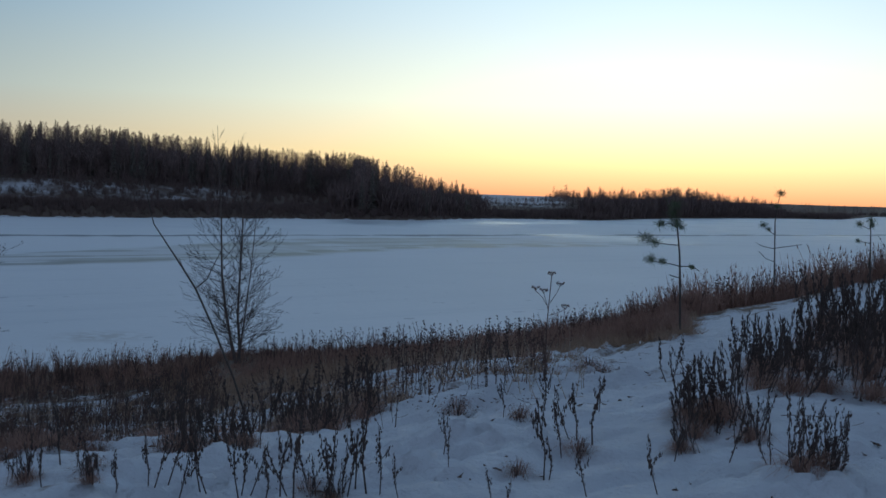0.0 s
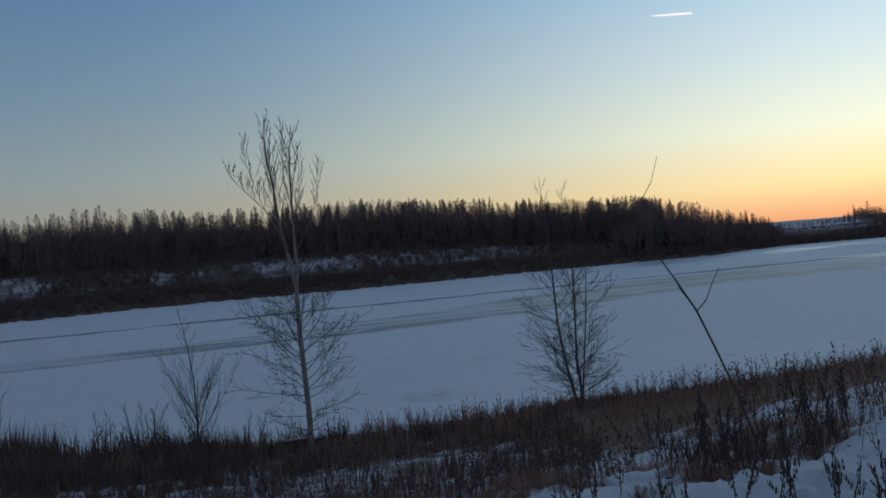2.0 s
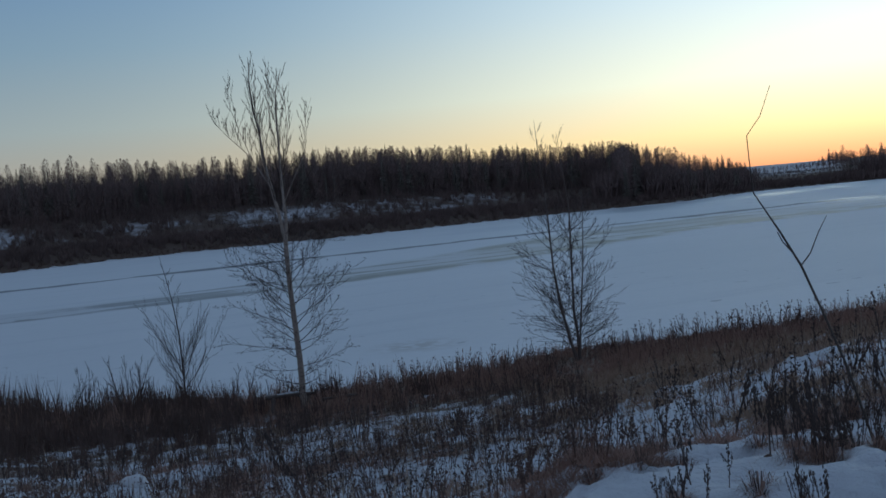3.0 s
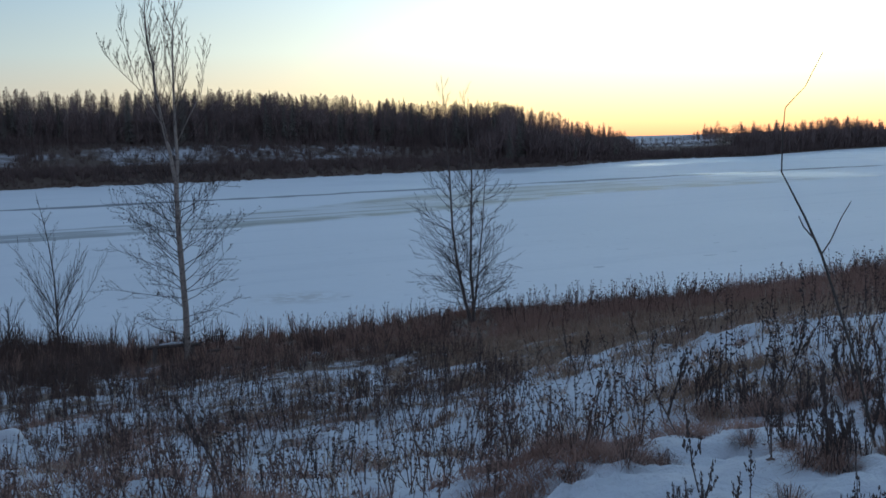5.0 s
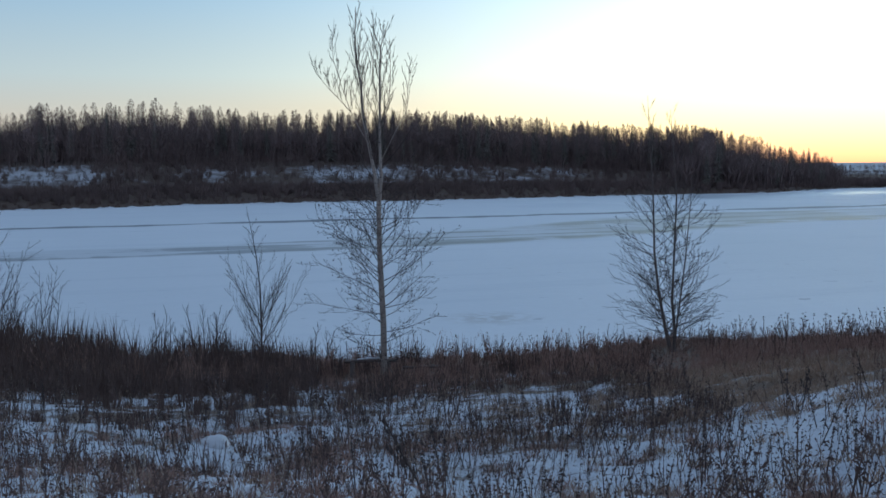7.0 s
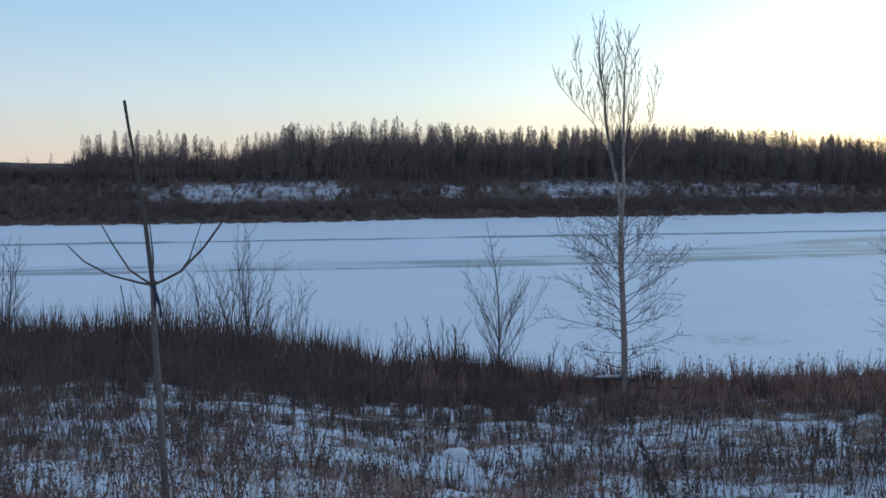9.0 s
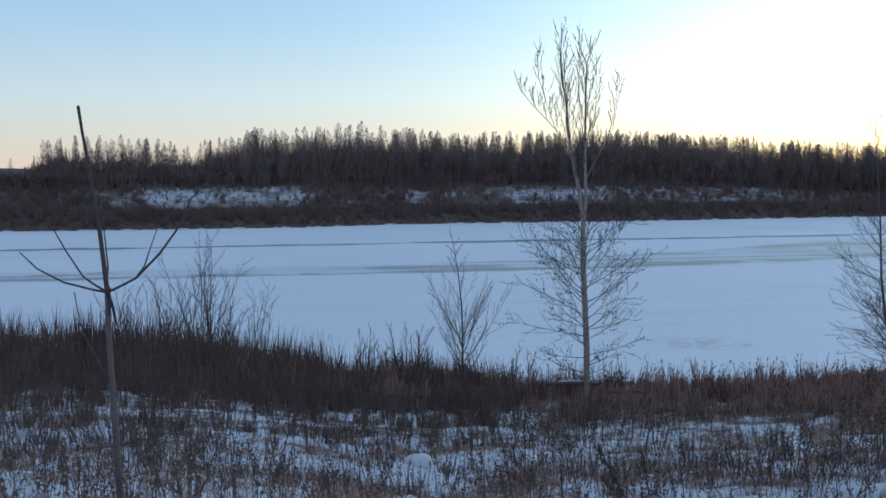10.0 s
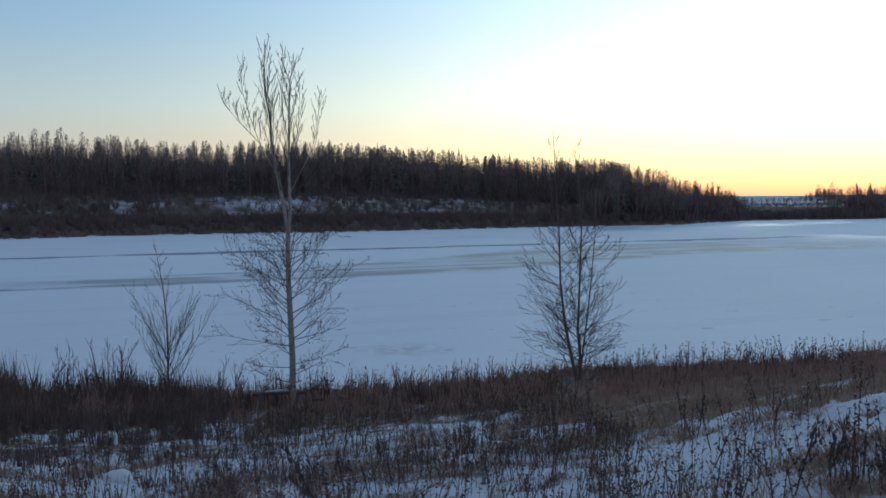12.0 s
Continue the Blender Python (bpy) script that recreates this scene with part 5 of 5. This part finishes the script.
# straw-coloured grass between brow and snow
field("straw_grass", TUFTS, [sown(1500, -15, 9, 0.56, 0.84, 8, 0.9), sown(500, 7, 13.6, 0.58, 0.9, 38), sown(220, -24, -10, 0.3, 0.44, 48, 1.0, 0.7, 0.2), sown(330, -9, -2, 0.34, 0.43, 40, 1.0, 0.9, -0.1), sown(700, -62, -28, 0.3, 0.8, 9, 1.0, 0.45, 0.2), sown(900, -28, -14, 0.5, 0.9, 10, 1.0, 0.6, 0.0), sown(750, -20, 8, 0.4, 0.64, 45, 1.0, 0.9, 0.1)], 0.5, 1.0, M_STRAW, "straw-coloured dry grass tufts poking through the snow", "dry grass", patchy=0.95)
field("matted_straw", TUFTS, [sown(300, -25.5, -18.6, 0.237, 0.288, 39, 1.1, 0.9, -0.05), sown(70, -20, -15, 0.27, 0.33, 64, 1.0, 0.9, 0.2), sown(90, -32, -24, 0.27, 0.4, 50, 1.0, 0.9, 0.3), sown(200, -16, -9, 0.26, 0.34, 49, 1.0, 0.9, 0.0)], 0.28, 0.6, M_BELT, "low matted brown grass on the snow shoulder", "dry grass", 0.5)
# weeds on the snow of the slope
def lower_down(a, q):
    return 1.0 - 0.3 * smooth(0.55, 0.66, q) * (1 - smooth(0.86, 0.94, q)) * (1 - smooth(-18, -13, a))


field("slope_weeds", WEEDS, [sown(9600, -66, -27, 0.24, 0.88, 11, 0.8, 0.6, -0.25), sown(5400, -30, -12, 0.42, 0.9, 16, 0.75, 0.6, -0.25), sown(500, -14, 9, 0.6, 0.86, 12, 0.8, 0.5, 0.1), sown(1700, -20, 6, 0.36, 0.64, 46, 1.0, 0.8, 0.0), sown(700, -60, 2, 0.25, 0.44, 13, 1.0, 0.7, 0.25), sown(1700, -68, -44, 0.2, 0.5, 19, 1.0, 0.8, 0.0), sown(190, -28, -16.5, 0.245, 0.36, 65)], 0.26, 0.72, M_WEED, "brown dead weeds standing thick on the snowy slope", "dead weeds", taper=lower_down, patchy=0.97)
field("low_dead_grass", TUFTS, [sown(1900, -66, -14, 0.4, 1.03, 14, 0.7, 0.5, 0.05), sown(900, -14, 8, 0.7, 1.03, 15, 0.8, 0.4, -0.4), sown(600, 8, 13.2, 0.62, 1.03, 47), sown(1800, -62, 14, 0.84, 1.05, 17), sown(2700, -66, -30, 0.26, 0.6, 18, 1.0, 0.9, 0.1), sown(300, -30, -22, 0.36, 0.6, 29, 1.0, 0.9, 0.2), sown(520, -24, 6, 0.36, 0.6, 28, 1.0, 0.9, 0.3)], 0.5, 1.05, M_BELT, "matted brown dead grass on the snowy slope", "dead grass", taper=lower_down, patchy=0.98)

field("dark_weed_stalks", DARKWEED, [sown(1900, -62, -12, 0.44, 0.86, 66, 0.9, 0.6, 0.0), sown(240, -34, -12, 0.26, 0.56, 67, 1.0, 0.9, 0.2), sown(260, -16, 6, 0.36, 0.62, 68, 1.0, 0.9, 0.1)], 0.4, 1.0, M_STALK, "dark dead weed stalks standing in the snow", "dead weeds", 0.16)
field("bleached_weeds", WEEDS, [sown(900, -66, -26, 0.26, 0.85, 61), sown(700, -26, 8, 0.33, 0.8, 62), sown(150, -30, 10, 0.9, 1.02, 63)], 0.25, 0.6, M_PALE, "bleached dead weeds among darker stalks", "dead weeds", patchy=0.90)
# broken stems lying on the snow
FALLEN = []
for i in range(5):
    s = Soup()
    s.tube([(-0.3, 0, 0.02), (-0.1, rnd.gauss(0, 0.03), 0.035), (0.12, rnd.gauss(0, 0.04), 0.03), (0.32, rnd.gauss(0, 0.06), 0.05)], [0.006, 0.005, 0.004, 0.002], 3)
    for k in range(3):
        p = Vector((rnd.uniform(-0.1, 0.25), 0, 0.03))
        s.spike(p, p + Vector((rnd.uniform(0.04, 0.12), rnd.gauss(0, 0.07), rnd.uniform(0.0, 0.06))), 0.003)
    FALLEN.append(s.arrays())
CRUMB = []
for i in range(4):
    s = Soup()
    for k in range(5):
        p = Vector((rnd.gauss(0, 0.25), rnd.gauss(0, 0.25), 0.012))
        t, ln = rnd.uniform(0, 6.28), rnd.uniform(0.02, 0.06)
        s.blob(p, ln * 0.5, 0.008, t)
        s.sliver(p, p + Vector((math.cos(t) * ln, math.sin(t) * ln, rnd.uniform(0.0, 0.04))), 0.012)
    CRUMB.append(s.arrays())
field("leaf_litter", CRUMB, [sown(260, -45, 32, 0.1, 0.45, 43, 0.9, 0.9, -0.1), sown(500, -60, 12, 0.3, 0.6, 44)], 0.5, 1.2, M_FALLEN, "withered leaf crumbs lying on the snow", "leaf litter", 0.02)
field("fallen_stems", FALLEN, [sown(60, -40, 30, 0.22, 0.5, 41), sown(500, -60, 10, 0.3, 0.8, 42)], 0.3, 0.8, M_FALLEN, "broken dead stems lying on the snow", "dead stems", 0.02)

# single weeds and tufts on the open snow by the path
weeds = []
for i in range(4):
    ob = thing("dead_weed", 0, 0, 0, "single dead weed stalk standing in snow", "weed", "dead weed stalks by the path")
    stem, seeds = weed_parts(rnd, 9)
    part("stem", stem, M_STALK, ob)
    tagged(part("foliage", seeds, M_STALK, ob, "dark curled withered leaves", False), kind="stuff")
    weeds.append(ob)
tufts = []
for i in range(3):
    ob = thing("grass_tuft", 0, 0, 0, "matted tuft of dry brown grass in snow", "grass tuft", "grass tufts by the path")
    tagged(part("grass_mat", tuft_blades(rnd, 170, 0.5, 1.3, 0.003), M_BELT, ob, smooth_faces=False), kind="stuff")
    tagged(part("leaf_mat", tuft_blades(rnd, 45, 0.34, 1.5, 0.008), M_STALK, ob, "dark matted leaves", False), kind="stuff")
    tufts.append(ob)
clumps = []
for i in range(2):
    ob = thing("weed_clump", 0, 0, 0, "bushy clump of dark dead weeds in snow", "weed clump", "weed clumps by the path")
    under = tuft_blades(rnd, 380, 0.5, 0.9, 0.0045)
    part("undergrowth", under, M_BELT, ob, "matted brown grass", False)
    for k in range(13):
        st, se = weed_parts(rnd, 9)
        both_ = joined(st, se)
        t, o, h = rnd.uniform(0, 6.28), rnd.uniform(0.02, 0.5), rnd.uniform(0.4, 1.15)
        lx, ly = rnd.gauss(0, 0.12), rnd.gauss(0, 0.12)
        both_.v = [Vector((p[0] * 0.8 + math.cos(t) * o + lx * p[2], p[1] * 0.8 + math.sin(t) * o + ly * p[2], p[2] * h)) for p in both_.v]
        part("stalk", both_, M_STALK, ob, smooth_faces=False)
    clumps.append(ob)


def plant(protos_, spots, used):
    for x, y, h in spots:
        i = len(used)
        m = pose(x, y, float(ground_z(x, y)) - 0.01, rnd.gauss(0, 5), rnd.gauss(0, 5), rnd.uniform(0, 360))
        if i < len(protos_):
            ob = protos_[i]
            ob.matrix_basis = m
        else:
            ob = copy_thing(protos_[i % len(protos_)], m)
        ob.scale = (h, h, h)
        used.append(ob)


stalks = []
# by the path
plant(weeds, [(-1.95, 6.98, 0.34), (-1.91, 6.97, 0.38), (-1.91, 7.35, 0.4), (-1.72, 6.83, 0.44), (-1.58, 6.92, 0.47), (-1.53, 6.9, 0.45), (-1.34, 7.06, 0.42), (-1.28, 7.03, 0.4), (-1.05, 6.97, 0.48), (-1.0, 6.98, 0.4), (-0.85, 6.87, 0.34), (-0.79, 6.82, 0.3), (-0.69, 6.77, 0.44), (-0.54, 6.93, 0.53), (-0.62, 6.84, 0.36), (-0.23, 6.56, 0.3), (0.05, 7.84, 0.33), (0.09, 7.37, 0.3), (0.35, 6.41, 0.24), (0.42, 6.38, 0.2), (0.76, 7.29, 0.6), (0.78, 7.15, 0.34), (0.96, 7.93, 0.46), (1.07, 8.32, 0.48), (1.12, 8.31, 0.45), (1.23, 8.15, 0.55), (0.96, 6.53, 0.34), (1.38, 6.36, 0.38), (-1.32, 6.9, 0.46), (-1.14, 6.82, 0.4), (-0.93, 6.72, 0.56), (-0.74, 6.8, 0.5), (-0.58, 6.72, 0.46), (-0.45, 6.78, 0.62), (-0.36, 6.7, 0.44), (-2.38, 7.2, 0.4), (-2.27, 7.3, 0.36), (-3.12, 7.82, 0.4), (-2.95, 7.7, 0.36)], stalks)
# on the shoulder and the slope
plant(weeds, [(-3.07, 8.41, 0.5), (-2.2, 8.87, 0.7), (-2.13, 10.18, 0.6), (-2.82, 8.07, 0.32), (-2.5, 9.2, 0.5), (-2.69, 16.11, 1.1), (-2.62, 19.92, 0.8), (-3.87, 24.0, 0.98), (-2.36, 16.12, 1.04), (-1.33, 15.27, 0.98), (2.75, 12.53, 0.55), (2.87, 12.79, 0.6), (4.07, 14.33, 0.7), (1.06, 10.51, 0.5), (-8.22, 13.9, 1.35), (-10.13, 20.13, 1.0), (1.55, 9.98, 0.4), (0.62, 9.87, 0.42), (2.0, 7.1, 0.4), (1.7, 7.4, 0.36)], stalks)
mats = []
# on the snow
plant(tufts, [(1.09, 7.98, 0.4), (0.58, 7.38, 0.36), (2.24, 14.53, 0.6), (2.34, 16.36, 0.6), (0.22, 11.63, 0.6), (-0.83, 6.86, 0.36), (-1.72, 13.68, 0.5), (0.76, 9.63, 0.4), (-3.2, 9.75, 0.44), (-3.5, 9.35, 0.44), (-3.85, 9.3, 0.50), (-4.2, 9.1, 0.50), (-4.55, 9.0, 0.44), (-3.4, 10.1, 0.50), (-3.9, 9.9, 0.55), (-4.6, 9.6, 0.55), (-5.0, 9.0, 0.50), (-5.4, 9.3, 0.55), (-1.77, 14.72, 1.0), (-1.82, 13.64, 0.9), (-2.15, 8.88, 0.55), (-2.33, 8.9, 0.5), (-2.54, 10.0, 0.4), (-2.27, 14.96, 0.8), (-0.91, 13.21, 1.0), (-1.42, 13.53, 0.8), (-2.63, 7.85, 0.4)], mats)
bushes = []
# beside the path
plant(clumps, [(3.39, 9.97, 0.6), (3.3, 10.6, 0.58), (3.5, 11.3, 0.66), (3.9, 12.4, 0.72), (3.75, 10.1, 0.5), (3.95, 11.2, 0.6), (4.06, 9.68, 0.6), (4.4, 10.6, 0.68), (4.83, 12.11, 0.75), (5.2, 13.2, 0.8), (4.7, 11.4, 0.7), (5.5, 12.6, 0.85), (4.35, 12.9, 0.7), (5.9, 14.2, 0.9), (5.0, 10.9, 0.75), (5.6, 14.6, 0.85), (6.3, 15.2, 0.95), (5.0, 13.9, 0.8), (6.6, 14.4, 0.95), (6.0, 16.2, 0.9), (2.34, 8.7, 0.62), (2.2, 8.95, 0.52), (2.1, 8.4, 0.38), (2.45, 8.95, 0.55), (2.27, 6.45, 0.5), (2.45, 6.6, 0.42), (1.83, 7.76, 0.3), (2.42, 7.95, 0.36), (-3.15, 7.9, 0.3), (-2.4, 7.15, 0.2), (-0.68, 6.8, 0.2)], bushes)
# on the shoulder
plant(clumps, [(-2.15, 8.9, 0.4), (-2.0, 9.35, 0.42), (-1.7, 9.2, 0.36), (-1.9, 9.7, 0.45), (-2.3, 9.6, 0.35), (-1.2, 11.3, 0.5), (-0.95, 13.2, 0.7), (-1.75, 14.0, 0.7), (-2.2, 14.9, 0.6), (-1.4, 13.5, 0.55)], bushes)


def hogweed(x, y, lines, seed, size=1.0):
    """A dead umbellifer: hollow stem with flat rayed heads."""
    rnd = random.Random(seed)
    z = float(ground_z(x, y))
    ob = thing("dead_hogweed", x, y, z, "tall dead umbellifer with rayed seed heads", "dead plant", "dead umbellifers on the brow")
    for i, pts in enumerate(lines):
        s = Soup()
        line = local(pts, x, y, z)
        s.tube(line, [(0.0065 if i == 0 else 0.004) * size for _ in line], 5)
        part("stem" if i == 0 else "side_stem", s, M_WEED, ob)
        h = Soup()
        tip = Vector(line[-1])
        for k in range(12):
            t = 6.28 * k / 12
            e = tip + Vector((math.cos(t) * 0.05, math.sin(t) * 0.05, rnd.uniform(0.03, 0.06))) * size
            h.spike(tip, e, 0.003)
            h.blob(e, 0.012 * size, 0.014 * size, t)
        part("umbel", h, M_WEED, ob, smooth_faces=False)
    return ob


hogweed(1.45, 14.21, [[(1.45, 14.21, -0.8), (1.45, 14.21, -0.01), (1.47, 14.2, 0.3), (1.49, 14.2, 0.62)], [(1.46, 14.2, 0.18), (1.37, 14.21, 0.33), (1.28, 14.22, 0.41)], [(1.46, 14.2, 0.14), (1.42, 14.21, 0.3), (1.39, 14.21, 0.38)], [(1.46, 14.2, 0.22), (1.56, 14.19, 0.38), (1.61, 14.19, 0.48)], [(1.45, 14.2, 0.07), (1.57, 14.19, 0.11), (1.69, 14.18, 0.17)]], 3)

# a block of frozen snow on the slope and the poles by the birch
bm = bmesh.new()
bmesh.ops.create_icosphere(bm, subdivisions=2, radius=1.0)
for v in bm.verts:
    k = 1 + 0.3 * noise.noise(v.co * 1.3) + 0.1 * noise.noise(v.co * 4)
    v.co = Vector((max(v.co.x, -0.85) * 0.36 * k, v.co.y * 0.3 * k, min(max(v.co.z, -0.6), 0.75) * 0.34 * k * (1.15 + 0.35 * v.co.x)))
me = bpy.data.meshes.new("snow_lump")
bm.to_mesh(me)
bm.free()
me.polygons.foreach_set("use_smooth", np.ones(len(me.polygons), bool))
me.materials.append(M_SNOWCAP)
for x, y, k, label in ((-15.55, 21.45, 0.75, "rounded lump of white snow among dead weeds"), (-10.95, 14.5, 0.42, "small low lump of white snow among dead weeds")):
    ob = tagged(new("snow_lump", me), label, "snow lump", "snow lumps on the slope")
    ob.location = (x, y, float(ground_z(x, y)) + 0.08 * k)
    ob.scale = (k * 1.15, k * 1.1, k * 0.9)


def log(a, b, r, label, stumps=0):
    """A fallen stem, lying on the ground or on short stumps."""
    O = ((a[0] + b[0]) / 2, (a[1] + b[1]) / 2, min(a[2], b[2]))
    ob = thing("fallen_log", *O, label, "log", "logs by the birch")
    s = Soup()
    m = Vector(a).lerp(Vector(b), 0.5) + Vector((0, 0, 0.02))
    s.tube(local([a, tuple(m), b], *O), [r, r * 0.95, r * 0.85], 9)
    part("stem", s, M_GREYBARK, ob)
    for k in range(stumps):
        p = Vector(a).lerp(Vector(b), 0.15 + 0.7 * k)
        s = Soup()
        s.tube(local([(p.x, p.y, float(ground_z(p.x, p.y)) - 0.1), (p.x, p.y, p.z - r * 0.4)], *O), [r * 1.4, r * 1.2], 8)
        part("stump", s, M_GREYBARK, ob)
    return ob


def snow_strip(a, b, r):
    """A ridge of snow lying along a log."""
    O = ((a[0] + b[0]) / 2, (a[1] + b[1]) / 2, min(a[2], b[2]))
    s = Soup()
    s.tube(local([a, ((a[0] + b[0]) / 2, (a[1] + b[1]) / 2, (a[2] + b[2]) / 2 + 0.03), b], *O), [r * 0.6, r, r * 0.5], 8)
    v, f = s.arrays()
    ob = new("snow_ridge", fast_mesh("snow_ridge", v, f, M_SNOWCAP, True))
    ob.location = O
    return tagged(ob, "thin ridge of white snow on a fallen log", "snow")


log((-19.1, 36.4, -5.36), (-17.4, 37.08, -5.36), 0.07, "grey fallen log propped on stumps behind the birch", 2)
snow_strip((-18.7, 36.56, -5.29), (-17.8, 36.92, -5.28), 0.05)
gz = float(ground_z(-16.4, 37.5))
log((-17.2, 37.2, gz + 0.1), (-15.6, 37.8, gz + 0.12), 0.06, "grey fallen log lying on snow near the birch")

# the vapour trail, far off in the sky; emission stands in for sunlight on it
s = Soup()
s.tube([(-226, 3993, 808), (-190, 3994, 806), (-130, 3996, 803), (-78, 3999, 800)], [1.0, 3.2, 4.2, 3.4], 8)
v, f = s.arrays()
M_GLOWING_TRAIL = bpy.data.materials.new("vapour")
M_GLOWING_TRAIL.use_nodes = True
tb = M_GLOWING_TRAIL.node_tree.nodes["Principled BSDF"]
tb.inputs["Base Color"].default_value = (0.9, 0.9, 0.9, 1)
tb.inputs["Emission Color"].default_value = (1.0, 0.93, 0.86, 1)
tb.inputs["Emission Strength"].default_value = 1.2
tagged(new("vapour_trail", fast_mesh("vapour_trail", v, f, M_GLOWING_TRAIL, True)), "short bright vapour trail high in the sky", "vapour trail", kind="structure")
